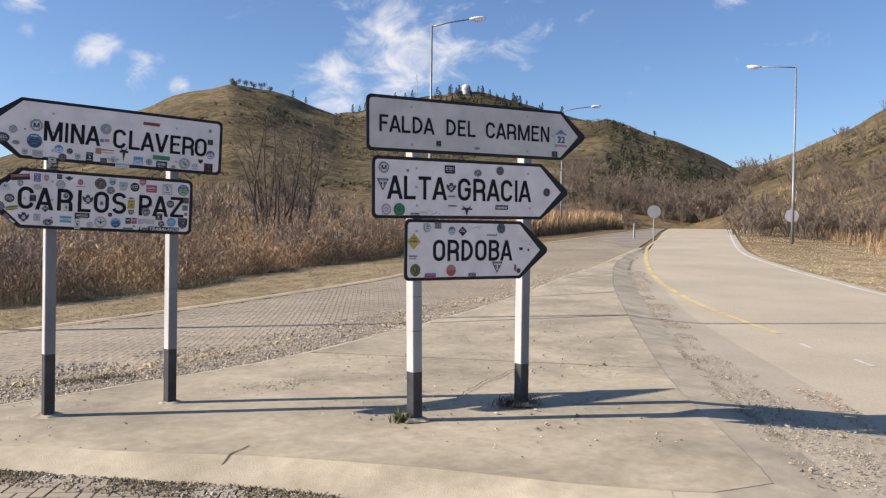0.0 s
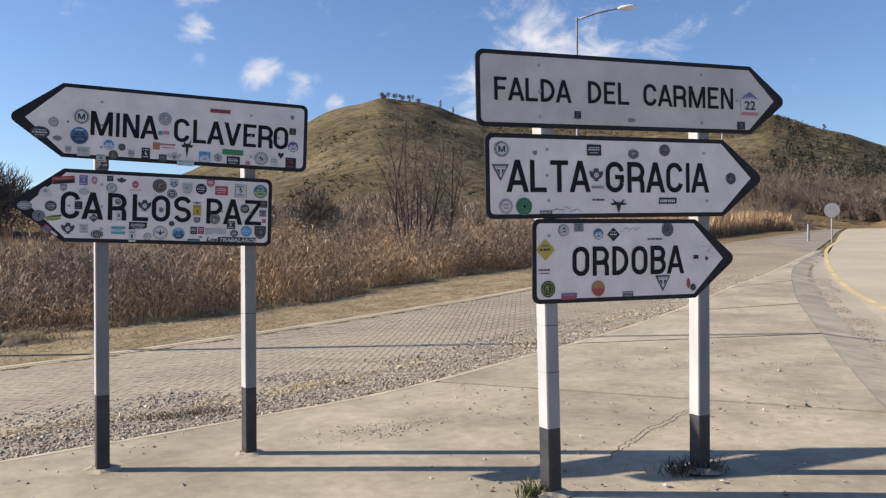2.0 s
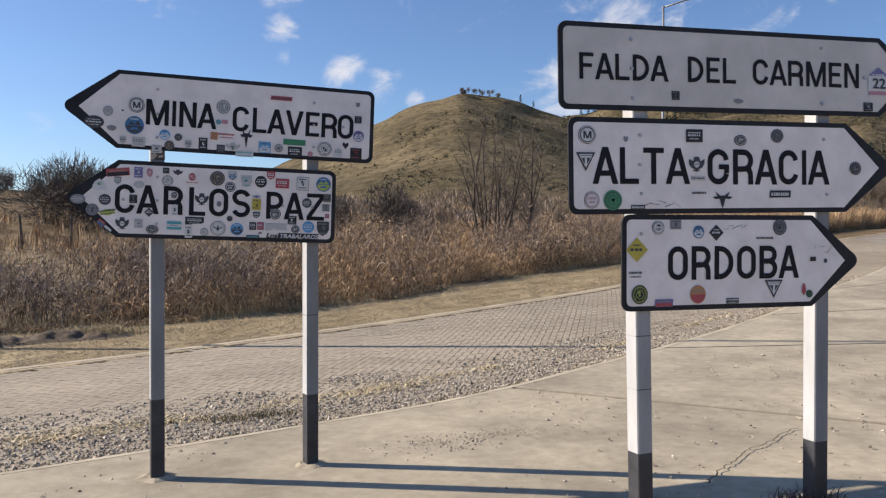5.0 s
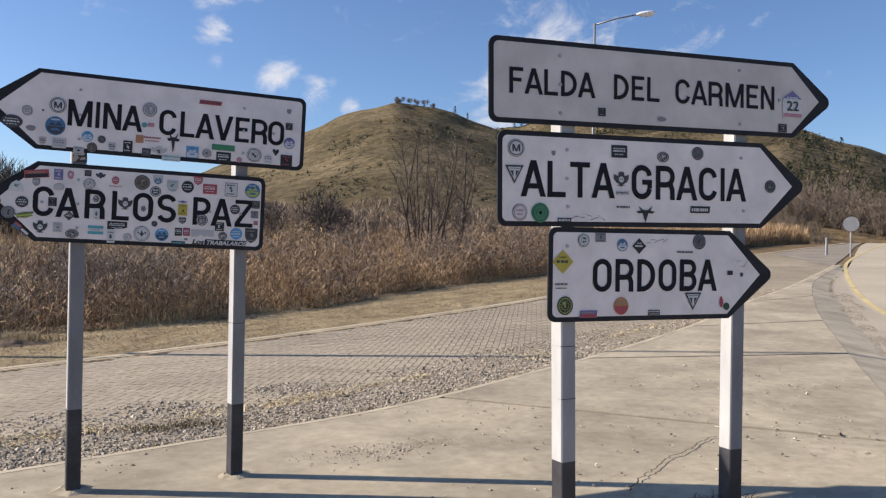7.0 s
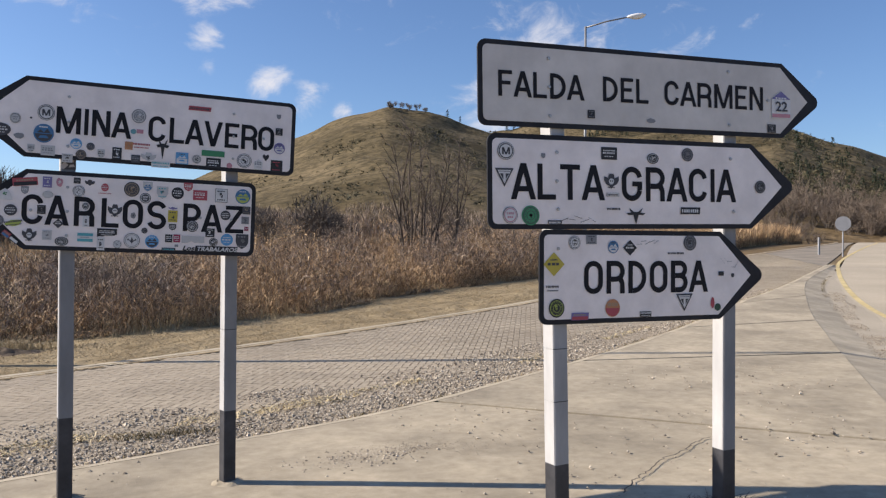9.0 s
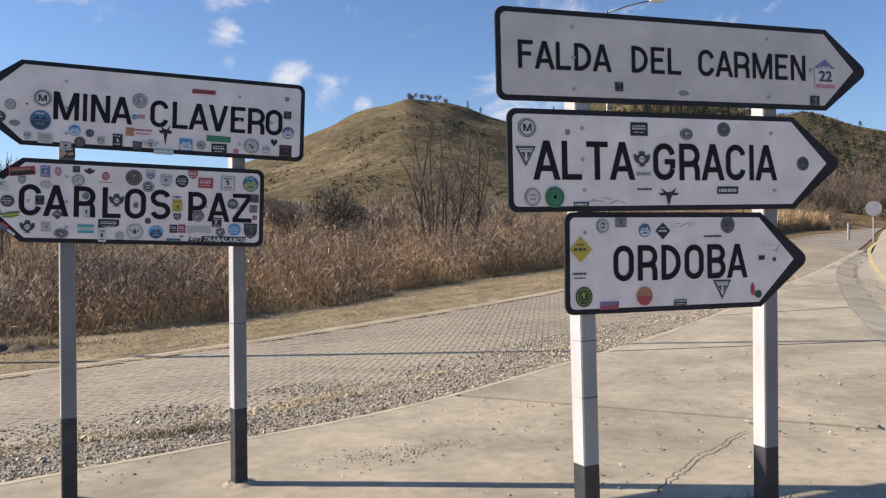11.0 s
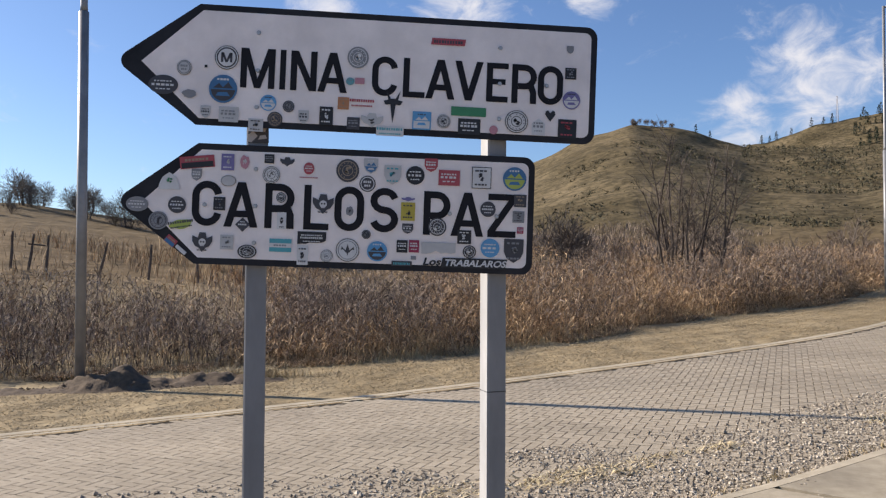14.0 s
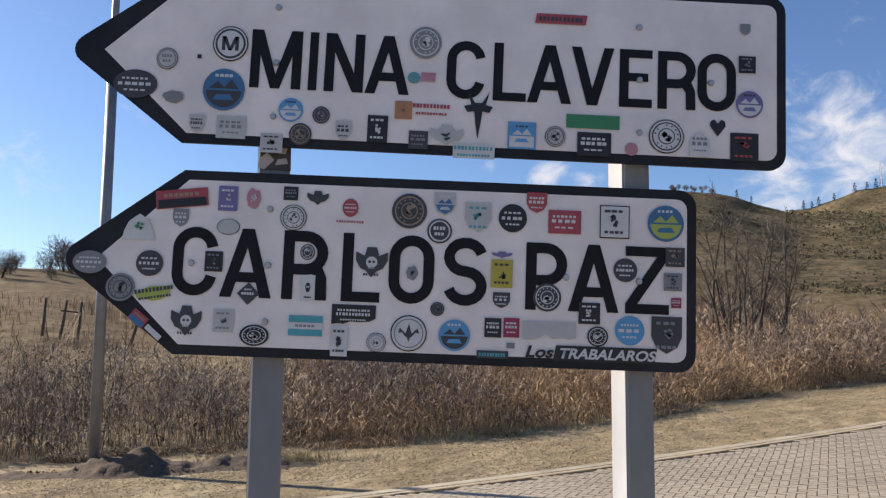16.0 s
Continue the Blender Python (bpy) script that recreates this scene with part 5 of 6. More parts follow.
def make_lamp(x, y, height, arm_az, label, arm=2.3, rise=0.35):
    z = float(land(x, y)) - 0.05
    p = thing("street_lamp", pose(x, y, z, 0, 0, 0), label, "street lamp", "street lamps")
    bm = tube_bm([(0, 0, -0.1), (0, 0, height * 0.5)], [0.084, 0.080], 12)
    tube_bm([(0, 0, height * 0.5), (0, 0, height * 0.5 + 0.1), (0, 0, height)], [0.062, 0.058, 0.046], 12, bm)
    part("pole", bm, LAMP_METAL, p, "tall stepped galvanised steel pole", True)
    dx, dy = math.sin(radians(arm_az)), math.cos(radians(arm_az))
    bm = tube_bm([(0, 0, height - 0.05), (dx * arm * 0.5, dy * arm * 0.5, height + rise * 0.55), (dx * arm, dy * arm, height + rise)], [0.035, 0.033, 0.03], 8)
    part("arm", bm, LAMP_METAL, p, "", True)
    bm = bmesh.new()
    bmesh.ops.create_uvsphere(bm, u_segments=12, v_segments=8, radius=1.0, matrix=Matrix.Diagonal((0.42, 0.16, 0.10, 1)))
    head = part("head", bm, LAMP_GLASS, p, "cobra-head luminaire", True)
    head.matrix_local = pose(dx * (arm + 0.32), dy * (arm + 0.32), height + rise + 0.04, 0, -6, 90 - arm_az)
    bm = bmesh.new()
    bmesh.ops.create_uvsphere(bm, u_segments=12, v_segments=8, radius=1.0, matrix=Matrix.Diagonal((0.30, 0.13, 0.09, 1)))
    glass = part("diffuser", bm, LAMP_GLASS, head, "pale glass bowl", True)
    glass.location = (0.05, 0, -0.06)
    return p


make_lamp(43.2, 30.1, 10.4, -37, "galvanised street lamp on the dry verge beside the asphalt road", 2.0, 0.1)
make_lamp(41.5, 49.0, 9.4, 118, "distant galvanised street lamp between reeds and road")
make_lamp(19.85, 32.7, 10.4, 118, "galvanised street lamp at the edge of the reeds", 1.8)
make_lamp(-2.95, 18.6, 12.4, 120, "grey galvanised street lamp in a heap of dug soil")

# ---- scattered matter ----
rng = np.random.default_rng(7)


def inside(px, py, poly):
    poly = np.array(poly)
    res = np.zeros(len(px), bool)
    x1, y1 = poly[-1]
    for x2, y2 in poly:
        c = ((y1 > py) != (y2 > py)) & (px < (x2 - x1) * (py - y1) / ((y2 - y1) or 1e-9) + x1)
        res ^= c
        x1, y1 = x2, y2
    return res


def blades(name, pos, height, width, lean, mat, parent=None, label="", category=""):
    """Bent tapering blades of grass as one object."""
    n = len(pos)
    a, b = rng.uniform(0, 2 * math.pi, n), rng.uniform(0, 2 * math.pi, n)
    side = np.stack([np.cos(a), np.sin(a), np.zeros(n)], 1) * (width / 2)[:, None]
    out = np.stack([np.cos(b), np.sin(b), np.zeros(n)], 1) * (lean * height)[:, None]
    up = np.array((0, 0, 1.0))
    mid = pos + out * 0.35 + up * (height * 0.6)[:, None]
    tip = pos + out + up * (height * (1 - 0.25 * lean))[:, None]
    v = np.stack([pos - side, pos + side, mid + side * 0.8, mid - side * 0.8, tip + side * 0.25, tip - side * 0.25], 1).reshape(-1, 3)
    k = np.arange(n)[:, None] * 6
    q = np.concatenate([k + np.array([[0, 1, 2, 3]]), k + np.array([[3, 2, 4, 5]])], 0)
    ob = np_mesh(name, v, q, mat, parent)
    return tagged(ob, label, category, kind="stuff")


def pebbles(name, pos, size, mat, label, category, parent=None):
    n = len(pos)
    base = np.array([(1, 0, 0), (0, 1, 0), (-1, 0, 0), (0, -1, 0), (0, 0, 0.6), (0, 0, -0.5)], float)
    sc = rng.uniform(0.55, 1.25, (n, 6, 1)) * size[:, None, None]
    v = base[None] * sc
    a = rng.uniform(0, 2 * math.pi, n)
    c, s = np.cos(a)[:, None], np.sin(a)[:, None]
    v = np.stack([v[..., 0] * c - v[..., 1] * s, v[..., 0] * s + v[..., 1] * c, v[..., 2]], -1) + pos[:, None, :]
    f = np.array([(0, 1, 4), (1, 2, 4), (2, 3, 4), (3, 0, 4), (1, 0, 5), (2, 1, 5), (3, 2, 5), (0, 3, 5)])
    q = (np.arange(n)[:, None, None] * 6 + f[None]).reshape(-1, 3)
    ob = np_mesh(name, v.reshape(-1, 3), q, mat, parent)
    return tagged(ob, label, category, kind="stuff")


def along(line, n, lo, hi, power=1.0, t0=0.0, t1=1.0):
    """n points scattered beside a plan line, at distances lo..hi to its left."""
    line = np.array(line)
    d = np.concatenate([[0], np.cumsum(np.linalg.norm(np.diff(line, axis=0), axis=1))])
    s = rng.uniform(t0, t1, n) * d[-1]
    off = lo + (hi - lo) * rng.uniform(0, 1, n) ** power
    t = np.gradient(line, axis=0)
    t /= np.linalg.norm(t, axis=1)[:, None]
    nx, ny = np.interp(s, d, -t[:, 1]), np.interp(s, d, t[:, 0])
    return np.interp(s, d, line[:, 0]) + nx * off, np.interp(s, d, line[:, 1]) + ny * off, off, s


def clump(x, y, f, seed=0.0):
    return np.array([noise.noise((a * f, b * f, seed)) for a, b in zip(x, y)])


# gravel washed against the island
GRAVEL_EDGE = curve_points([(-4.5, 7.7), (-2.5, 8.4), (-0.7, 8.8), (0.6, 9.12), (2.5, 9.84), (4.5, 10.68), (6.5, 11.88), (9.0, 13.41), (12.0, 15.42), (15.8, 18.3), (19.8, 21.2)], 0.4)
x, y, off, s = along(GRAVEL_EDGE, 95000, 0.16, 2.9, 1.45)
reach = np.interp(x, [-4, 2, 6, 12, 20], [2.9, 2.6, 2.1, 1.5, 1.1])
keep = (off < reach) & (clump(x, y, 0.9) + 0.35 * rng.uniform(-1, 1, len(x)) > -0.42 + 0.66 * (off / reach) ** 2)
x, y = x[keep], y[keep]
size = (rng.gamma(2.0, 0.0036, len(x)) + 0.0058)
pebbles("gravel", np.stack([x, y, lie(x, y) + 0.3 * size], 1), size, STONE, "crushed pale and dark gravel along the island", "gravel")
x, y, off, s = along(GRAVEL_EDGE, 3000, 0.14, 0.4, 1.6)
k = clump(x, y, 1.6, 4) > -0.05
blades("gravel_weeds", np.stack([x, y, lie(x, y)], 1)[k], rng.uniform(0.02, 0.09, k.sum()), rng.uniform(0.006, 0.014, k.sum()), rng.uniform(0.4, 1.2, k.sum()), STRAW, label="low dry weeds in the gravel by the kerb", category="weeds")
x, y, off, s = along(GRAVEL_EDGE, 7000, 0.9, 1.7, 1.0)
mid = np.interp(x, [-4, 3, 8, 16], [1.55, 1.4, 0.95, 0.6])
k = (np.abs(off - mid) < 0.2) & (clump(x, y, 0.8, 9) > -0.1)
blades("straw_litter", np.stack([x, y, lie(x, y) + 0.004], 1)[k], rng.uniform(0.03, 0.07, k.sum()), rng.uniform(0.008, 0.02, k.sum()), rng.uniform(1.5, 4.0, k.sum()), STRAW_PALE, label="line of washed-up yellow straw on the pavers", category="straw")
x, y, off, s = along(GRAVEL_EDGE, 9000, 0.10, 0.42, 1.8)
k = clump(x, y, 1.1, 24) + 0.5 * clump(x, y, 3.0, 25) > 0.06
x, y = np.concatenate([x[k], rng.normal(2.2, 0.32, 420)]), np.concatenate([y[k], rng.normal(10.8, 0.09, 420)])
m = len(x)
blades("kerb_tufts", np.stack([x, y, lie(x, y)], 1), rng.uniform(0.02, 0.075, m), rng.uniform(0.005, 0.012, m), rng.uniform(0.4, 1.6, m), KERB_WEED, label="half-dry weed tufts between gravel and kerb", category="weeds")
# rubble in the gutter and loose stones on the island
edge = [(5.9, 3.6)] + [tuple(p) for p in offset_line(ISLAND_RIGHT, -0.62)[1:]]
x, y, off, s = along(edge, 60000, 0.35, -1.3, 1.0, 0.0, 0.62)
k = (np.abs(off + 0.15) < 0.16 + 0.75 * np.maximum(0, clump(x, y, 0.5, 2)) + 0.5 * np.clip(1 - s / 5, 0, 1)) & (clump(x, y, 1.7, 7) + 0.5 * rng.uniform(-1, 1, len(x)) > 0.0)
size = rng.gamma(1.6, 0.0032, len(x)) + 0.0028
pebbles("rubble", np.stack([x, y, lie(x, y) + 0.012 + np.interp(off, [-1.1, 0.0, 0.35], [0.0, 1.0, 1.1]) * np.interp(s, [4, 13], [0.115, 0.05])], 1)[k], size[k], RUBBLE, "broken stones and grit in the gutter", "rubble")
x, y = rng.uniform(-0.5, 10, 2600), rng.uniform(5, 13, 2600)
k = inside(x, y, ISLAND_NEAR + ISLAND_RIGHT[1:30] + ISLAND_LEFT[30:0:-1]) & (clump(x, y, 0.5, 5) > -0.02)
size = rng.gamma(2.0, 0.0035, len(x)) + 0.004
pebbles("loose_stones", np.stack([x, y, slab_top(x, y) + 0.003], 1)[k], size[k], STONE, "small loose stones on the concrete island", "stones")
x, y = rng.normal(3.55, 0.28, 260), rng.normal(8.95, 0.16, 260)
pebbles("stone_patch", np.stack([x, y, slab_top(x, y) + 0.003], 1), rng.uniform(0.006, 0.018, 260), STONE, "patch of grit on the concrete", "stones")
x, y = rng.normal(3.35, 0.62, 7000), rng.normal(9.1, 0.15, 7000)
y -= 0.10 * (x - 3.35)
k = (clump(x, y, 2.2, 61) > -0.12) & inside(x, y, ISLAND_NEAR + ISLAND_RIGHT[1:30] + ISLAND_LEFT[30:0:-1])
pebbles("fine_dirt", np.stack([x, y, slab_top(x, y) + 0.001], 1)[k], rng.uniform(0.0022, 0.0055, k.sum()), RUBBLE, "film of fine brown dirt on the concrete", "dirt")
x, y, off, s = along(edge, 3600, 0.20, 0.10, 1.0, 0.02, 0.8)
k = clump(x, y, 0.9, 71) + 0.5 * clump(x, y, 3.1, 72) > -0.1
z = lie(x, y) + 0.012 + np.interp(off, [-0.3, 0.0, 0.3], [0.6, 1.0, 1.1]) * np.interp(s, [4, 13], [0.115, 0.05])
blades("gutter_edge_weeds", np.stack([x, y, z], 1)[k], rng.uniform(0.005, 0.018, k.sum()), rng.uniform(0.005, 0.012, k.sum()), rng.uniform(1.0, 4.0, k.sum()), KERB_WEED, label="dark dead weeds along the gutter edge", category="weeds")
n = 3200
x, y = rng.uniform(6.2, 9.2, n), rng.uniform(3.2, 6.6, n)
k = (np.abs((y - 4.0) - 1.05 * (x - 6.6)) < 0.75) & (clump(x, y, 1.2, 14) > -0.1)
blades("gutter_litter", np.stack([x, y, lie(x, y) + 0.03], 1)[k], rng.uniform(0.01, 0.03, k.sum()), rng.uniform(0.006, 0.016, k.sum()), rng.uniform(1.5, 5.0, k.sum()), REED, label="dry plant litter in the gutter", category="litter")
# dirt along the front kerb
x, y, off, s = along(ISLAND_NEAR, 6000, -0.30, -0.62, 1.3, 0.0, 0.85)
k = clump(x, y, 1.4, 6) > -0.2
blades("kerb_weeds", np.stack([x, y, lie(x, y)], 1)[k], rng.uniform(0.01, 0.03, k.sum()), rng.uniform(0.006, 0.014, k.sum()), rng.uniform(0.6, 2.5, k.sum()), KERB_WEED, label="dead weeds and dirt along the front kerb", category="weeds")

x, y, off, s = along(ISLAND_NEAR, 3600, -0.30, -0.62, 1.6, 0.0, 0.9)
size = rng.gamma(1.8, 0.0035, len(x)) + 0.003
pebbles("kerb_grit", np.stack([x, y, lie(x, y) + 0.004], 1), size, RUBBLE, "grit and small stones along the front kerb", "grit")

# weeds at the foot of two posts
for px, py, n, sp, mat, lab in ((4.05, 6.76, 110, 0.05, WEED, "green weed tuft at the foot of a post"), (5.24, 6.75, 240, 0.09, BUSH_TWIG, "dead weed clump at the foot of a post"), (5.42, 6.72, 110, 0.07, BUSH_TWIG, "dead weed clump at the foot of a post")):
    pos = np.stack([rng.normal(px, sp, n), rng.normal(py, sp * 0.6, n), np.full(n, float(slab_top(px, py)))], 1)
    blades("weed_tuft", pos, rng.uniform(0.03, 0.14, n) * (1.0 if mat is WEED else 0.9), rng.uniform(0.004, 0.012, n), rng.uniform(0.3, 1.3, n), mat, label=lab, category="weeds")

# reeds along the far side of the paved road
REED_FRONT = curve_points([(-18, 9.0), (-12.4, 14.0), (-6.9, 17.9), (-2.6, 20.3), (0.9, 20.7), (3.1, 21.4), (5.7, 22.7), (7.5, 24.3), (10.5, 26.9), (13.3, 28.6), (15.6, 29.9), (17.3, 31.4), (20.5, 35.0), (27, 39.5), (36, 44.5), (46, 51.0), (60, 61)], 0.6)


def leaves(name, pos, length, width, mat, label, category):
    """Dry curled leaves that leave their stems at pos and arch over."""
    n = len(pos)
    a = rng.uniform(0, 2 * math.pi, n)
    d = np.stack([np.cos(a), np.sin(a), np.zeros(n)], 1) * length[:, None]
    b = a + rng.uniform(-1.6, 1.6, n)
    d2 = np.stack([np.cos(b), np.sin(b), np.zeros(n)], 1) * length[:, None]
    up = np.array((0, 0, 1.0)) * length[:, None]
    side = np.stack([-np.sin(a) * 0.7, np.cos(a) * 0.7, rng.uniform(-0.9, 0.9, n)], 1) * (width / 2)[:, None]
    p1 = pos + d * 0.28 + up * rng.uniform(0.15, 0.5, (n, 1))
    p2 = p1 + d2 * 0.35 + up * rng.uniform(-0.45, 0.25, (n, 1))
    v = np.stack([pos - side * 0.6, pos + side * 0.6, p1 + side, p1 - side, p2 + side * 0.3, p2 - side * 0.3], 1).reshape(-1, 3)
    k = np.arange(n)[:, None] * 6
    q = np.concatenate([k + np.array([[0, 1, 2, 3]]), k + np.array([[3, 2, 4, 5]])], 0)
    return tagged(np_mesh(name, v, q, mat), label, category, kind="stuff")


def reed_bed(name, n, lo, hi, power, hlo, hhi, mat, cond, seed, label, wide=(0.006, 0.014), leafy=0, leaf_mat=None, leaf_label=""):
    x, y, off, s = along(REED_FRONT, n, lo, hi, power)
    c = clump(x, y, 0.35, seed) + 0.6 * clump(x, y, 1.3, seed + 1)
    k = cond(x, y, off, c)
    x, y, off, c = x[k], y[k], off[k], c[k]
    m = len(x)
    h = rng.uniform(hlo, hhi, m) * (0.92 + 0.8 * c) * np.clip(0.4 + off / 1.8, 0.3, 1.0)
    base = np.stack([x, y, land(x, y) - 0.08], 1)
    blades(name, base, h, rng.uniform(*wide, m), rng.uniform(0.05, 0.6, m), mat, label=label, category="reeds")
    if leafy:
        i = rng.integers(0, m, leafy)
        f = rng.uniform(0.03, 1.0, leafy) ** 0.8
        at = base[i] + np.stack([rng.normal(0, 0.12, leafy), rng.normal(0, 0.12, leafy), h[i] * f], 1)
        leaves(name + "_leaves", at, rng.uniform(0.15, 0.48, leafy), rng.uniform(0.008, 0.026, leafy), leaf_mat or mat, leaf_label, "reeds")


reed_bed("reed_bed", 30000, 0.0, 11.0, 1.5, 0.8, 1.45, REED, lambda x, y, o, c: (x > 3.2) | ((x > -1) & (o < 1.0)) | (rng.uniform(0, 1, len(x)) < 0.10), 1, "dense tan dry reeds beside the paved road", leafy=130000, leaf_label="curled tan leaves of the dry reeds")
reed_bed("weed_bed", 38000, 0.3, 10.0, 1.35, 0.85, 1.5, REED_DARK, lambda x, y, o, c: (x < 4) | (c > 0.02), 11, "dark grey-brown dead weeds among the reeds", leafy=135000, leaf_label="curled grey-brown leaves of dead weeds")
reed_bed("front_grass", 26000, -0.5, 0.9, 1.0, 0.2, 0.55, STRAW, lambda x, y, o, c: c > np.where((x > -3.5) & (x < 5.5), -0.3, 0.22), 21, "low straw-coloured grass in front of the reeds")
reed_bed("field_grass", 26000, 10.0, 34.0, 1.0, 0.3, 0.8, REED, lambda x, y, o, c: c > -0.1, 31, "pale dry grass on the field", (0.015, 0.04))
x, y, off, s = along(REED_FRONT, 15000, 0.0, 7.0, 1.2, 0.62, 1.0)
m = len(x)
blades("far_reeds", np.stack([x, y, land(x, y) - 0.05], 1), rng.uniform(0.8, 1.9, m), rng.uniform(0.02, 0.05, m), rng.uniform(0.05, 0.5, m), REED, label="distant tan reeds beside the side road", category="reeds")
# ragged lip of earth and litter at the foot of the reeds
x, y, off, s = along(REED_FRONT, 30000, -0.35, 0.25, 1.0, 0.1, 0.62)
k = clump(x, y, 0.7, 41) + 0.5 * clump(x, y, 2.2, 42) > -0.05
blades("reed_litter", np.stack([x, y, land(x, y) - 0.05], 1)[k], rng.uniform(0.04, 0.20, k.sum()), rng.uniform(0.008, 0.02, k.sum()), rng.uniform(0.8, 2.6, k.sum()), REED, label="dark fallen litter at the foot of the reeds", category="litter")
# brown brush between the reeds and the foot of the hill
n = 26000
az, r = rng.uniform(3, 36, n), rng.uniform(52, 104, n)
x, y = CENTRE[0] + r * np.sin(np.radians(az)), CENTRE[1] + r * np.cos(np.radians(az))
k = clump(x, y, 0.07, 51) + 0.6 * clump(x, y, 0.22, 52) + np.where(az > 22, -0.05, 0.12) > 0.08
blades("brush", np.stack([x, y, land(x, y) - 0.1], 1)[k], rng.uniform(0.35, 1.2, k.sum()), rng.uniform(0.03, 0.075, k.sum()), rng.uniform(0.2, 1.0, k.sum()), REED_DARK, label="low grey-brown brush at the foot of the hill", category="scrub")
# straw thrown behind the heap of soil
x, y = rng.normal(-0.38, 0.55, 900), rng.normal(19.15, 0.16, 900)
blades("straw_tuft", np.stack([x, y, land(x, y) - 0.05], 1), rng.uniform(0.08, 0.30, 900), rng.uniform(0.006, 0.015, 900), rng.uniform(0.5, 1.6, 900), STRAW, label="pale yellow straw tuft behind the heap of soil", category="grass")
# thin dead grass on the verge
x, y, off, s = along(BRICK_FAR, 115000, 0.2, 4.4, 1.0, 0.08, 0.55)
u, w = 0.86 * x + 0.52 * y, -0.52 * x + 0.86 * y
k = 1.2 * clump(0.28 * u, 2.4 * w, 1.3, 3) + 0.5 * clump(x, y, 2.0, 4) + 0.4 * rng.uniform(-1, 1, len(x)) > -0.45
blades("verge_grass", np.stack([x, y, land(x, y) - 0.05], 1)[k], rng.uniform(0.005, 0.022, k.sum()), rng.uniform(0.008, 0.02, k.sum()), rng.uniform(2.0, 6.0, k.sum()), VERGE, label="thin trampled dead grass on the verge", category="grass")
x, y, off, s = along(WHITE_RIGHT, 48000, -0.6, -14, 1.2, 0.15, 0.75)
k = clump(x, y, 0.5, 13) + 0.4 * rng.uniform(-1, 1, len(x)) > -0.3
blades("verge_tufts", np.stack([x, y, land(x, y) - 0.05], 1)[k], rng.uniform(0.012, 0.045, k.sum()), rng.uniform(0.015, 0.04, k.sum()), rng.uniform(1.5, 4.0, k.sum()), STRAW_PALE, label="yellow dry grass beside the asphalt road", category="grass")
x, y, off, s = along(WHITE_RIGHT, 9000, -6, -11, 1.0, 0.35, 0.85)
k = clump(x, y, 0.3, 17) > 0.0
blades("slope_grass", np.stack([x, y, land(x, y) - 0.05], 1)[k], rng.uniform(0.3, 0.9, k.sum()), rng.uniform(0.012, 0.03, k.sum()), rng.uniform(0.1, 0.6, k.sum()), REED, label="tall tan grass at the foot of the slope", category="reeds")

# heap of dug soil round the lamp
def soil_heap():
    n, m = 110, 40
    xs, ys = np.linspace(-5.2, 2.0, n), np.linspace(17.75, 19.65, m)
    X, Y = np.meshgrid(xs, ys, indexing="ij")
    Z = np.zeros_like(X)
    for i in range(n):
        for j in range(m):
            a, b = X[i, j], Y[i, j]
            body = 0.33 * math.exp(-((a + 2.38) / 0.68) ** 2 - ((b - 18.5) / 0.3) ** 2) + 0.14 * math.exp(-((a + 0.8) / 0.95) ** 2 - ((b - 18.8) / 0.28) ** 2) + 0.08 * math.exp(-((a + 4.1) / 0.7) ** 2 - ((b - 18.3) / 0.25) ** 2)
            Z[i, j] = body * (1.1 + 0.6 * noise.noise((a * 3, b * 3, 1))) + (0.045 * noise.noise((a * 7, b * 7, 5)) + 0.04 * noise.noise((a * 17, b * 17, 2))) * min(1, body * 12) - 0.03
    Z += land(X, Y) - 0.05
    v = np.stack([X, Y, Z], -1).reshape(-1, 3)
    i, j = np.meshgrid(np.arange(n - 1), np.arange(m - 1), indexing="ij")
    q = np.stack([i * m + j, (i + 1) * m + j, (i + 1) * m + j + 1, i * m + j + 1], -1).reshape(-1, 4)
    heap = np_mesh("soil_mound", v, q, SOIL)
    heap.data.polygons.foreach_set("use_smooth", np.ones(len(q), dtype=bool))
    tagged(heap, "heap of dark dug soil on the verge", "soil mound")


soil_heap()
n = 1000
a = rng.uniform(0, 1, n)
x = np.where(a < 0.5, rng.normal(-2.38, 0.45, n), rng.uniform(-4.1, 0.0, n))
y = 18.5 + rng.normal(0, 0.13, n) + np.where(x > -1.2, 0.2, 0.0)
size = rng.gamma(2.0, 0.006, n) + 0.007
pebbles("soil_clods", np.stack([x, y, land(x, y) - 0.04 + np.where(np.abs(x + 2.38) < 0.8, 0.10, 0.02) * rng.uniform(0, 1, n)], 1), size, SOIL, "dark crumbled clods of dug soil", "soil")

# ---- trees and shrubs ----


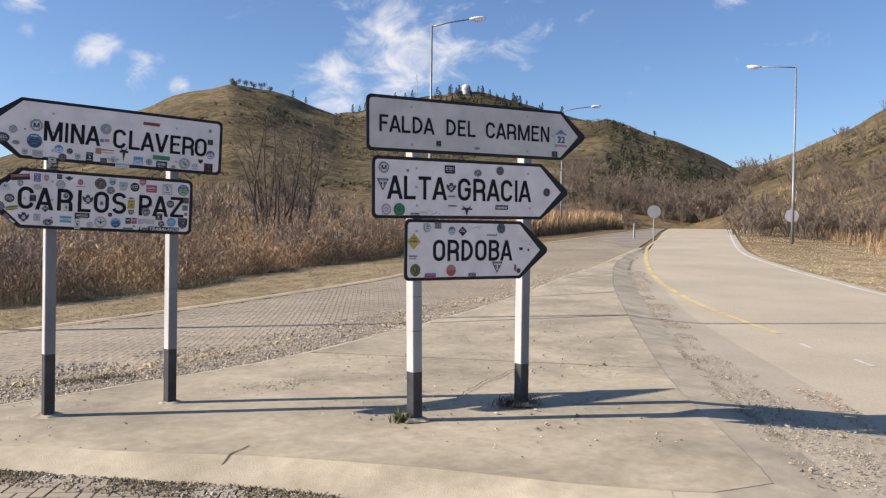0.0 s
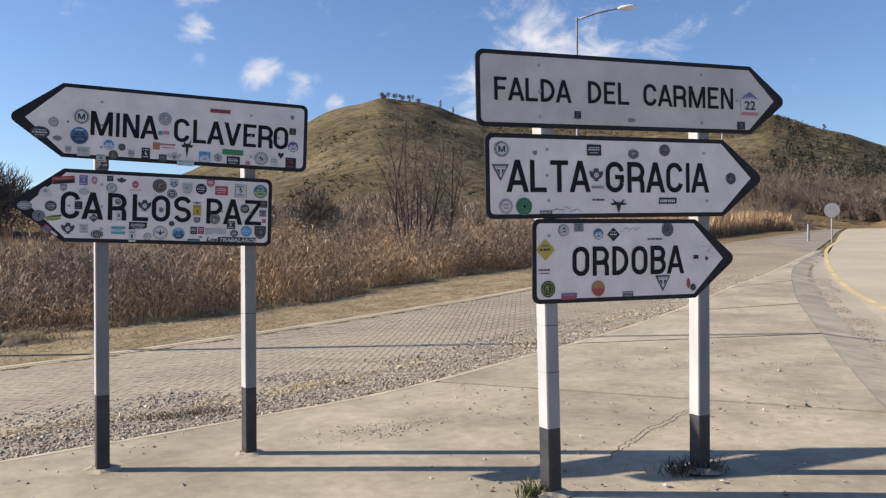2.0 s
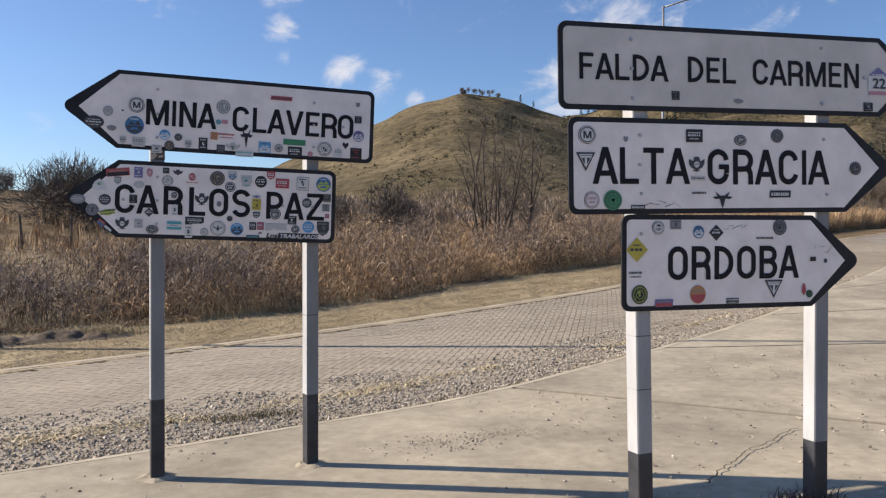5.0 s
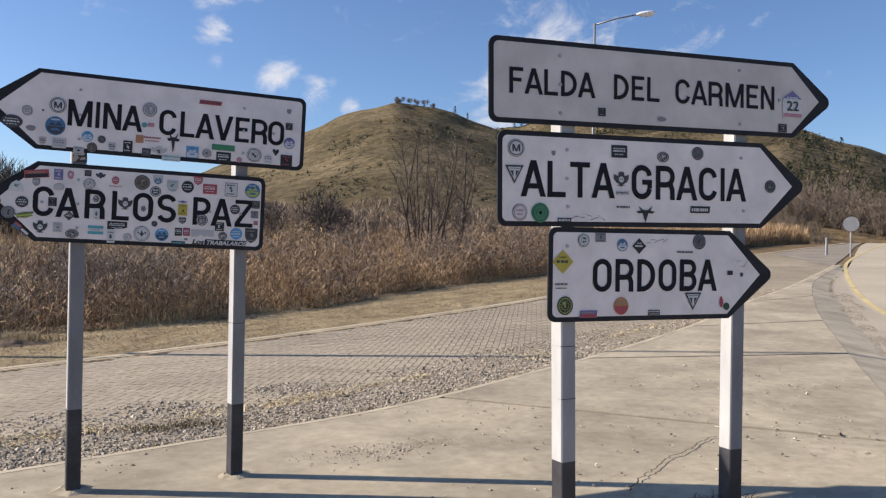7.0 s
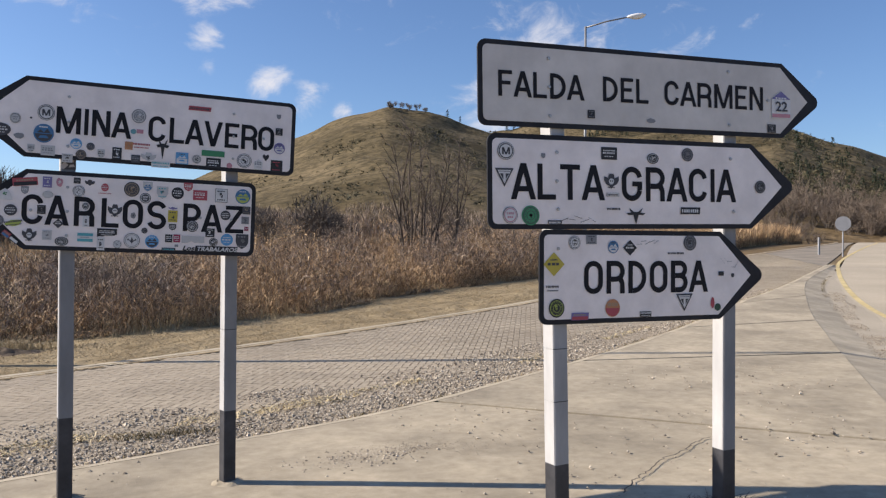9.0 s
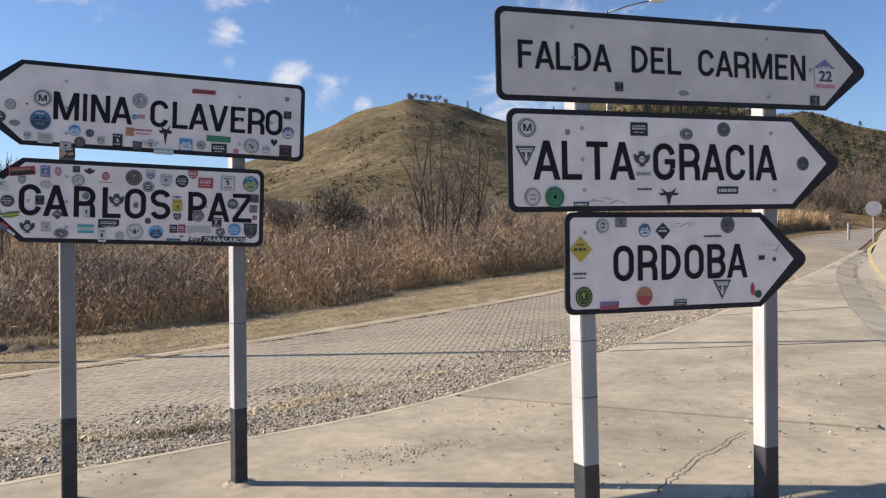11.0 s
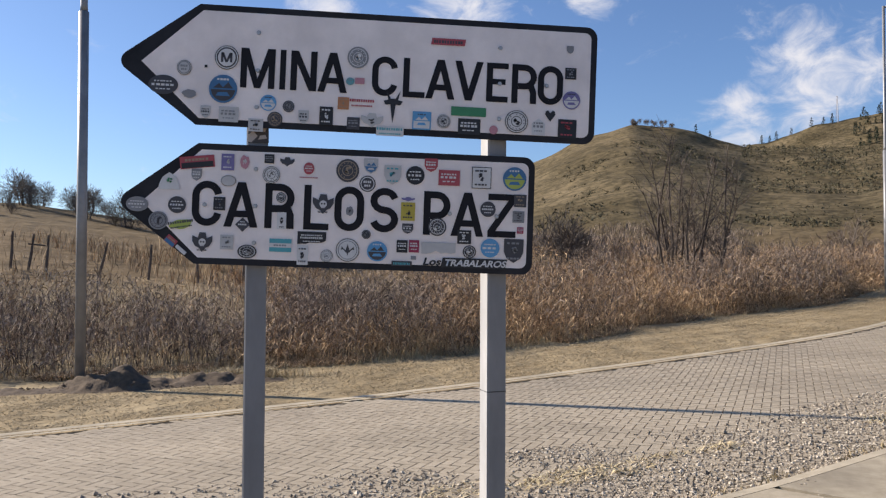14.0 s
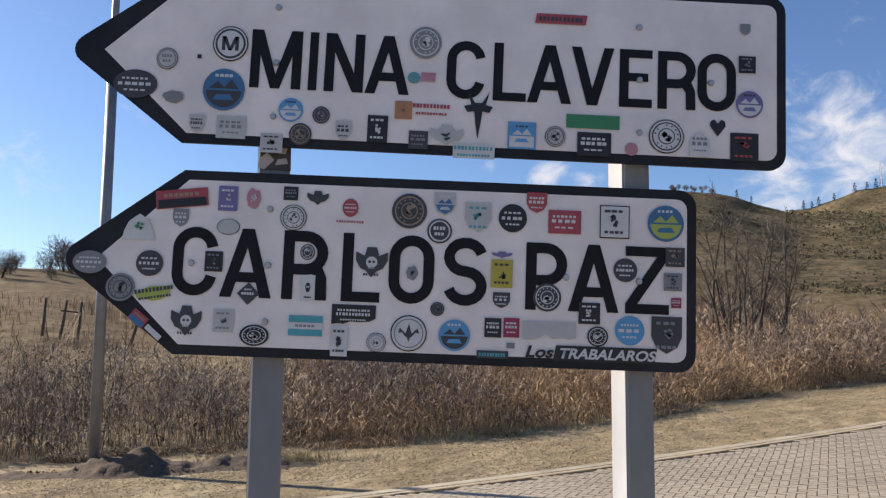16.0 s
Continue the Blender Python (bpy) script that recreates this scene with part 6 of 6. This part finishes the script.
def bare_tree(name, seed, height, stems, spread, label, category, twigs=14, thick=0.05, twig_r=0.011, bend=0.5, twig_mat=None, bark=None):
    rnd = random.Random(seed)
    t = thing(name, pose(0, 0, 0), label, category)
    trunk, crown = bmesh.new(), bmesh.new()
    for k in range(stems):
        a = 2 * math.pi * k / stems + rnd.uniform(-0.5, 0.5)
        r0 = spread * rnd.uniform(0.1, 0.45)
        p = Vector((r0 * math.cos(a), r0 * math.sin(a), -0.1))
        d = Vector((math.cos(a) * rnd.uniform(0.05, bend), math.sin(a) * rnd.uniform(0.05, bend), 1)).normalized()
        h = height * rnd.uniform(0.65, 1.0)
        n = 7
        pts, rad = [], []
        rr = thick * rnd.uniform(0.7, 1.2)
        for i in range(n):
            pts.append(p.copy())
            rad.append(rr * (1 - 0.85 * i / (n - 1)) + 0.004)
            d = (d + Vector((rnd.uniform(-0.16, 0.16), rnd.uniform(-0.16, 0.16), 0.06))).normalized()
            p = p + d * (h / (n - 1))
        tube_bm(pts, rad, 5, trunk, False)
        for b in range(twigs):
            f = rnd.uniform(0.22, 0.98)
            q = pts[min(n - 2, int(f * (n - 1)))].lerp(pts[min(n - 1, int(f * (n - 1)) + 1)], (f * (n - 1)) % 1)
            az = rnd.uniform(0, 2 * math.pi)
            dd = Vector((math.cos(az), math.sin(az), rnd.uniform(0.4, 1.5))).normalized()
            ln = height * rnd.uniform(0.10, 0.28) * (1.15 - f * 0.6)
            e1 = q + dd * ln * 0.5 + Vector((0, 0, rnd.uniform(0, 0.1)))
            e2 = e1 + (dd + Vector((rnd.uniform(-0.3, 0.3), rnd.uniform(-0.3, 0.3), 0.25))).normalized() * ln * 0.5
            tube_bm([q, e1, e2], [twig_r * 1.5, twig_r, twig_r * 0.5], 3, crown, False)
            for s in range(4):
                o = q.lerp(e2, rnd.uniform(0.35, 1.0))
                d3 = (dd + Vector((rnd.uniform(-1, 1), rnd.uniform(-1, 1), rnd.uniform(-0.2, 0.8)))).normalized()
                tube_bm([o, o + d3 * ln * rnd.uniform(0.25, 0.55)], [twig_r * 0.8, twig_r * 0.35], 3, crown, False)
    part("trunk", trunk, bark or BARK, t)
    part("crown", crown, twig_mat or TWIG, t, "bare leafless twigs")
    return t


def dome_bush(name, seed, wide, high, label, mat, count=1100, twig=0.016):
    """A dense leafless bush: short crossing twigs filling a ragged dome, over a few stems."""
    rnd = random.Random(seed)
    t = thing(name, pose(0, 0, 0), label, "bush")
    bm = bmesh.new()
    lobes = [(rnd.uniform(-0.5, 0.5) * wide, rnd.uniform(-0.5, 0.5) * wide, rnd.uniform(0.3, 0.62) * high, rnd.uniform(0.35, 0.6)) for _ in range(7)]
    for k in range(count):
        lx, ly, lz, lr = rnd.choice(lobes)
        d = Vector((rnd.gauss(0, 1), rnd.gauss(0, 1), rnd.gauss(0.25, 0.9))).normalized()
        r = rnd.random() ** 0.45
        c = Vector((lx + d.x * wide * lr * r, ly + d.y * wide * lr * r, max(0.05, lz + d.z * high * lr * r)))
        e = c + (d * 0.7 + Vector((rnd.uniform(-0.7, 0.7), rnd.uniform(-0.7, 0.7), rnd.uniform(-0.1, 0.9)))).normalized() * rnd.uniform(0.25, 0.7) * (0.3 * high)
        tube_bm([c, e], [twig, twig * 0.4], 3, bm, False)
    part("crown", bm, mat, t, "tangle of bare twigs")
    bm = bmesh.new()
    for k in range(9):
        lx, ly, lz, lr = rnd.choice(lobes)
        tube_bm([(lx * 0.3, ly * 0.3, -0.2), (lx * 0.7, ly * 0.7, lz * 0.6), (lx, ly, lz)], [0.06, 0.045, 0.025], 4, bm, False)
    part("trunk", bm, BARK, t)
    return t


def at_bearing(az, r, cx=None, cy=None):
    cx, cy = (CENTRE if cx is None else (cx, cy))
    return cx + r * math.sin(radians(az)), cy + r * math.cos(radians(az))


def stand(x, y, turn=0.0, s=1.0, sink=0.1):
    return pose(x, y, float(land(x, y)) - sink, 0, 0, turn) @ Matrix.Scale(s, 4)


def copies(src, m):
    """copy_thing with a scaled pose."""
    ob = copy_thing(src, m)
    ob.matrix_basis = m
    return ob


main_tree = bare_tree("bare_tree", 3, 6.4, 15, 3.3, "leafless dark multi-stemmed tree among the reeds", "tree", 19, 0.075, 0.011, 0.19, BRANCH, DARK_BARK)
main_tree.matrix_world = stand(13.4, 35.4, 20)
small_tree = bare_tree("bare_tree", 8, 4.2, 3, 0.5, "small leafless tree in the pale meadow", "tree", 22, 0.07, 0.012, 0.5)
small_tree.matrix_world = stand(27.5, 48.0, 0)
bush = dome_bush("dark_bush", 5, 1.9, 3.2, "dark dense leafless thorn bush behind the reeds", BUSH_TWIG, 1500, 0.018)
bush.matrix_world = stand(9.8, 41.5, 0, 0.9)
for az, r, s in ((8.4, 46, 0.6), (13.5, 52, 0.6), (5.0, 44, 0.5), (24.2, 60, 0.45), (27.5, 66, 0.4), (22, 70, 0.5), (33, 64, 0.5), (-8.9, 46, 1.1), (-10.2, 48, 1.0), (-7.5, 47, 1.05), (-16.5, 66, 0.8)):
    x, y = at_bearing(az, r)
    copies(bush, stand(x, y, az * 37, s))
sapling = bare_tree("bare_sapling", 12, 3.2, 2, 0.4, "thin leafless sapling in the dry grass", "tree", 12, 0.03, 0.009, 0.3)
sapling.matrix_world = stand(7.6, 36.5)
for x, y, s in ((3.0, 31, 0.8), (17.6, 33.8, 0.9), (12.0, 44, 1.0), (-6, 27.5, 0.7)):
    copies(sapling, stand(x, y, 40 * x, s))
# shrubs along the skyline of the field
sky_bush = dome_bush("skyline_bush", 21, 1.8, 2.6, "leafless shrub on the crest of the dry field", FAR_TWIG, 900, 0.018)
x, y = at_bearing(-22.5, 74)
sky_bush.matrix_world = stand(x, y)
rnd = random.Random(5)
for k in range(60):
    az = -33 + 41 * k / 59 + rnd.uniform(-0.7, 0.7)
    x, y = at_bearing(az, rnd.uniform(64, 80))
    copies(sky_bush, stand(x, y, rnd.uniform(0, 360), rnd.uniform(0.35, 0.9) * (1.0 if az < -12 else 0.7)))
# leafless thickets: the valley and the slope beyond the asphalt road
thickets = []
for sd, h, st in ((31, 6.0, 8), (32, 5.0, 9), (33, 7.0, 6)):
    thickets.append(bare_tree("thicket_tree", sd, h, st, 2.4, "leafless grey-brown tree in the valley thicket", "tree", 18, 0.07, 0.033, 0.7))
spots = []
for k in range(56):
    az = rnd.uniform(37, 53.5)
    spots.append((az, rnd.uniform(96, 135) if az > 41 else rnd.uniform(84, 120), rnd.uniform(0.4, 0.75)))
for k in range(176):
    az = rnd.uniform(52.5, 74)
    spots.append((az, rnd.uniform(56, 142), rnd.uniform(0.3, 0.58)))
for k in range(46):
    spots.append((rnd.uniform(44, 52.5), rnd.uniform(98, 112), rnd.uniform(0.4, 0.6)))
for k in range(26):
    spots.append((rnd.uniform(45.5, 52.2), rnd.uniform(97, 104), rnd.uniform(0.3, 0.48)))
for k in range(34):
    spots.append((rnd.uniform(38.5, 46.4), rnd.uniform(78, 96), rnd.uniform(0.2, 0.34)))
for k in range(16):
    spots.append((rnd.uniform(46.4, 51.8), rnd.uniform(94, 98), rnd.uniform(0.18, 0.28)))
for k in range(18):
    spots.append((rnd.uniform(29, 44), rnd.uniform(72, 110), rnd.uniform(0.25, 0.5)))
for i, (az, r, s) in enumerate(spots):
    x, y = at_bearing(az, r)
    m = stand(x, y, rnd.uniform(0, 360), s)
    if i < 3:
        thickets[i].matrix_world = m
    else:
        copies(thickets[i % 3], m)


def pine(seed, height, label):
    rnd = random.Random(seed)
    t = thing("pine_tree", pose(0, 0, 0), label, "tree")
    part("trunk", tube_bm([(0, 0, -0.3), (0.05, 0, height * 0.5), (0, 0, height * 0.95)], [0.16, 0.1, 0.03], 6), BARK, t)
    bm = bmesh.new()
    for k in range(230):
        f = rnd.uniform(0.12, 1.0)
        rad = height * 0.24 * (1 - f) ** 0.7 * rnd.uniform(0.3, 1.1) + 0.05
        a = rnd.uniform(0, 2 * math.pi)
        c = Vector((rad * math.cos(a), rad * math.sin(a), height * f))
        s = height * 0.07 * rnd.uniform(0.6, 1.4)
        vs = [bm.verts.new(c + Vector((rnd.uniform(-s, s), rnd.uniform(-s, s), rnd.uniform(-s, s) * 0.6))) for _ in range(3)]
        bm.faces.new(vs)
    part("crown", bm, PINE, t)
    return t


pines = [pine(1, 8.0, "dark pine on the hillside"), pine(2, 6.5, "dark pine on the hillside")]
where = []
for k in range(180):
    az = 30.8 + 9.4 * rnd.random() ** 0.9
    where.append((az, rnd.uniform(352, 402), rnd.uniform(0.35, 0.75)))
for az in (25.4, 25.9, 26.3, 27.2, 28.4, 29.1, 29.6, 22.1, 21.2):
    where.append((az, 214 if az < 23 else 399, 0.3 if az < 23 else 0.6))
for k in range(100):
    az = rnd.uniform(43.5, 51.5)
    where.append((az, rnd.uniform(125, 205), rnd.uniform(0.18, 0.42)))
for az in (54.2,):
    where.append((az, 148, 0.22))
for i, (az, r, s) in enumerate(where):
    x, y = at_bearing(az, r)
    m = stand(x, y, rnd.uniform(0, 360), s, 0.6)
    if i < 2:
        pines[i].matrix_world = m
    else:
        copies(pines[i % 2], m)
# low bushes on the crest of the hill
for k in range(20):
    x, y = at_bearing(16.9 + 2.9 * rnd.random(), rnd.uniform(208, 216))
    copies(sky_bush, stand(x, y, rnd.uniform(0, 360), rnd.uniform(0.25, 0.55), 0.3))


def hill_scrub():
    n = 52000
    az, r = rng.uniform(2, 72, n), rng.uniform(110, 390, n)
    x, y = CENTRE[0] + r * np.sin(np.radians(az)), CENTRE[1] + r * np.cos(np.radians(az))
    k = clump(x, y, 0.012, 3) + 0.6 * clump(x, y, 0.05, 8) + np.interp(az, [12, 18, 23, 30, 48, 54], [-0.36, -0.30, -0.06, 0.30, 0.34, -0.10]) + 0.25 * rng.uniform(-1, 1, n) > 0.02
    k &= ~((az < 24) & (r > 188) & (r < 224)) & ~((az > 51) & (r > 132) & (r < 165))
    x, y, r = x[k], y[k], r[k]
    m, tri = len(x), 9
    s = rng.uniform(0.12, 0.46, m)
    c = np.stack([x, y, land(x, y) + 0.1], 1)
    o = rng.normal(0, 1, (m, tri, 1, 3)) * np.array((0.75, 0.75, 0.4)) * s[:, None, None, None]
    o[..., 2] = np.abs(o[..., 2])
    v = c[:, None, None, :] + o + rng.normal(0, 0.38, (m, tri, 3, 3)) * s[:, None, None, None]
    ob = np_mesh("hill_scrub", v.reshape(-1, 3), np.arange(m * tri * 3).reshape(-1, 3), SHRUB)
    tagged(ob, "low dark scrub scattered over the brown hills", "scrub", kind="stuff")


hill_scrub()

# ---- far and small things ----
# domed building and mast on the far ridge
x, y = at_bearing(33.4, 398)
dome = thing("domed_building", pose(x, y, float(land(x, y)) - 0.5), "small white domed building among ridge pines", "building")
bm = bmesh.new()
bmesh.ops.create_cone(bm, cap_ends=True, segments=24, radius1=2.3, radius2=2.3, depth=3.0, matrix=Matrix.Translation((0, 0, 1.5)))
part("drum", bm, BUILDING, dome)
bm = bmesh.new()
bmesh.ops.create_uvsphere(bm, u_segments=24, v_segments=12, radius=2.4, matrix=Matrix.Translation((0, 0, 3.0)))
part("dome", bm, BUILDING, dome, "white dome", True)
x, y = at_bearing(29.9, 399)
mast = thing("radio_mast", pose(x, y, float(land(x, y)) - 0.5), "thin steel lattice radio mast on the ridge", "mast")
legs = [Vector((0.7 * math.cos(a), 0.7 * math.sin(a), 0)) for a in (0.3, 2.4, 4.5)]
for p in legs:
    part("leg", tube_bm([p, p * 0.3 + Vector((0, 0, 12))], [0.09, 0.06], 5), MAST, mast)
bm = bmesh.new()
for i in range(9):
    f, g = i / 9, (i + 1) / 9
    for k in range(3):
        a, b = legs[k], legs[(k + 1) % 3]
        tube_bm([a * (1 - 0.7 * f) + Vector((0, 0, 12 * f)), b * (1 - 0.7 * g) + Vector((0, 0, 12 * g))], [0.05, 0.05], 3, bm)
part("bracing", bm, MAST, mast)


def disc_sign(x, y, dia, height, turn, label):
    z = float(lie(x, y))
    t = thing("round_sign", pose(x, y, z, 0, 0, turn), label, "road sign")
    part("pole", tube_bm([(0, 0, -0.2), (0, 0, height)], [0.04, 0.04], 8), POST_WHITE, t)
    bm = bmesh.new()
    bmesh.ops.create_cone(bm, cap_ends=True, segments=28, radius1=dia / 2, radius2=dia / 2, depth=0.02, matrix=Matrix.Translation((0, -0.06, height - dia * 0.42)) @ Matrix.Rotation(math.pi / 2, 4, "X"))
    part("disc", bm, SIGN_BACK, t, "plain grey back of the disc")


disc_sign(37.2, 35.3, 0.78, 2.05, -40, "round road sign on a pale pole beside the island tip")
disc_sign(48.3, 33.7, 0.85, 1.9, -55, "round road sign seen from behind near the lamp")
t = thing("marker_post", pose(37.6, 37.3, float(lie(37.6, 37.3))), "short white roadside marker post", "marker post")
part("post", box_bm(0, 0, 0.45, 0.12, 0.08, 1.0, 0.02), POST_WHITE, t)
x, y = at_bearing(53.2, 74, 0.64, 0.62)
t = thing("roadside_board", pose(x, y, float(land(x, y)) - 0.05, 0, 0, -52), "blue and white board on two short posts", "sign board")
for a in (-0.25, 0.25):
    part("post", tube_bm([(a, 0, -0.1), (a, 0, 0.9)], [0.07, 0.07], 6), WOOD, t)
part("panel", box_bm(0, -0.02, 1.05, 0.85, 0.06, 0.5, 0.01), BUILDING, t, "white lower panel")
part("band", box_bm(0, -0.02, 1.52, 0.95, 0.07, 0.42, 0.01), plain("sign_blue", (0.05, 0.10, 0.42)), t, "blue upper panel")

# old fence posts in the field
first = None
for i, (az, r, h, tilt) in enumerate(((-24.4, 26.5, 1.05, 3), (-23.4, 26.3, 1.0, 8), (-22.4, 26.2, 1.0, 4), (-19.3, 25.5, 0.95, 14), (-16.2, 25.8, 0.95, 5), (-13.0, 25.4, 0.9, -3), (-10.0, 25.6, 0.9, 2), (31.5, 44, 1.0, 4), (32.6, 44, 1.0, -3), (33.8, 44.5, 1.0, 2))):
    x, y = at_bearing(az, r + 8, 2.0, 5.3)
    m = pose(x, y, float(land(x, y)) - 0.1, 0, tilt, 0)
    if first is None:
        first = thing("fence_post", m, "weathered grey wooden fence post in dry grass", "fence post", "fence posts")
        part("post", tube_bm([(0, 0, -0.2), (0.02, 0, 0.7), (0, 0.01, 1.45)], [0.06, 0.055, 0.045], 7), WOOD, first)
    else:
        copy_thing(first, m)
x0, y0 = at_bearing(-23.4, 34.3, 2.0, 5.3)
x1, y1 = at_bearing(-22.4, 34.2, 2.0, 5.3)
rail = thing("fence_rail", pose(0, 0, 0), "short wooden rail between two fence posts", "fence rail")
part("rail", tube_bm([(x0, y0, float(land(x0, y0)) + 0.95), (x1, y1, float(land(x1, y1)) + 0.95)], [0.035, 0.035], 6), WOOD, rail)

# ---- herringbone pavers, last ----
W = 0.105
E1 = np.array((math.sin(radians(27)), math.cos(radians(27))))
E2 = np.array((E1[1], -E1[0]))


def paver_centres():
    k, l = np.meshgrid(np.arange(-260, 520), np.arange(-140, 160), indexing="ij")
    k, l = k.ravel(), l.ravel()
    gx, gy = k + 2 * l, k - 2 * l
    keep = (np.abs(gx) < 530) & (np.abs(gy) < 530)
    gx, gy = gx[keep], gy[keep]
    cx = np.concatenate([gx + 1.0, gx + 0.5]) * W
    cy = np.concatenate([gy + 0.5, gy + 2.0]) * W
    kind = np.concatenate([np.zeros(len(gx), int), np.ones(len(gx), int)])
    P = cx[:, None] * E1 + cy[:, None] * E2
    return P[:, 0], P[:, 1], kind


px, py, kind = paver_centres()
far = [tuple(p) for p in offset_line(BRICK_FAR, -0.17) if -9 < p[0] < 36]
side = [(-0.62, 8.9)] + [tuple(p) for p in offset_line(ISLAND_LEFT, 0.17) if 0 < p[0] < 29.5]
front = [(-4.2, 5.0), (-1.5, 3.2), (1.0, 2.6), (3.5, 2.6), (4.6, 3.7)] + [tuple(p) for p in offset_line(ISLAND_NEAR, -0.36)[-6:0:-1]]
zone = inside(px, py, far + side[::-1] + [(-4.5, 6.6), (-9, 4)]) | inside(px, py, front + [(-0.8, 8.85), (-4.5, 6.6)])
px, py, kind = px[zone], py[zone], kind[zone]
order = np.argsort(np.hypot(px - 5.4, py - 15.0))
single, rest = order[:300], order[300:]
G = 0.0052


def paver_shape():
    hx, hy, c, d = W - G, W / 2 - G, 0.0030, 0.02
    return np.array([(-hx, -hy, -d), (hx, -hy, -d), (hx, hy, -d), (-hx, hy, -d), (-hx, -hy, -c), (hx, -hy, -c), (hx, hy, -c), (-hx, hy, -c),
                     (-hx + c, -hy + c, 0), (hx - c, -hy + c, 0), (hx - c, hy - c, 0), (-hx + c, hy - c, 0)])


FACES = [(8, 9, 10, 11)] + [(a, (a + 1) % 4, 4 + (a + 1) % 4, 4 + a) for a in range(4)] + [(4 + a, 4 + (a + 1) % 4, 8 + (a + 1) % 4, 8 + a) for a in range(4)]
shape = paver_shape()
ang = np.where(kind == 0, math.atan2(E1[1], E1[0]), math.atan2(E2[1], E2[0]))
lift = rng.normal(0.001, 0.0009, len(px))
zc = lie(px, py) + lift
c, s = np.cos(ang[rest])[:, None], np.sin(ang[rest])[:, None]
v = np.stack([px[rest][:, None] + shape[:, 0] * c - shape[:, 1] * s, py[rest][:, None] + shape[:, 0] * s + shape[:, 1] * c, zc[rest][:, None] + shape[:, 2] + rng.normal(0, 0.0004, (len(rest), 12))], -1)
q = (np.arange(len(rest))[:, None, None] * 12 + np.array(FACES)[None]).reshape(-1, 4)
tagged(np_mesh("pavers", v.reshape(-1, 3), q, BRICK, bed), "grey-brown concrete pavers laid in herringbone", kind="stuff")
me = bpy.data.meshes.new("paver")
me.from_pydata([tuple(a) for a in shape], [], FACES)
me.materials.append(PAVER)
for i in single:
    ob = new("paver", me)
    ob.parent = bed
    ob.matrix_world = pose(px[i], py[i], zc[i], 0, 0, math.degrees(ang[i]))
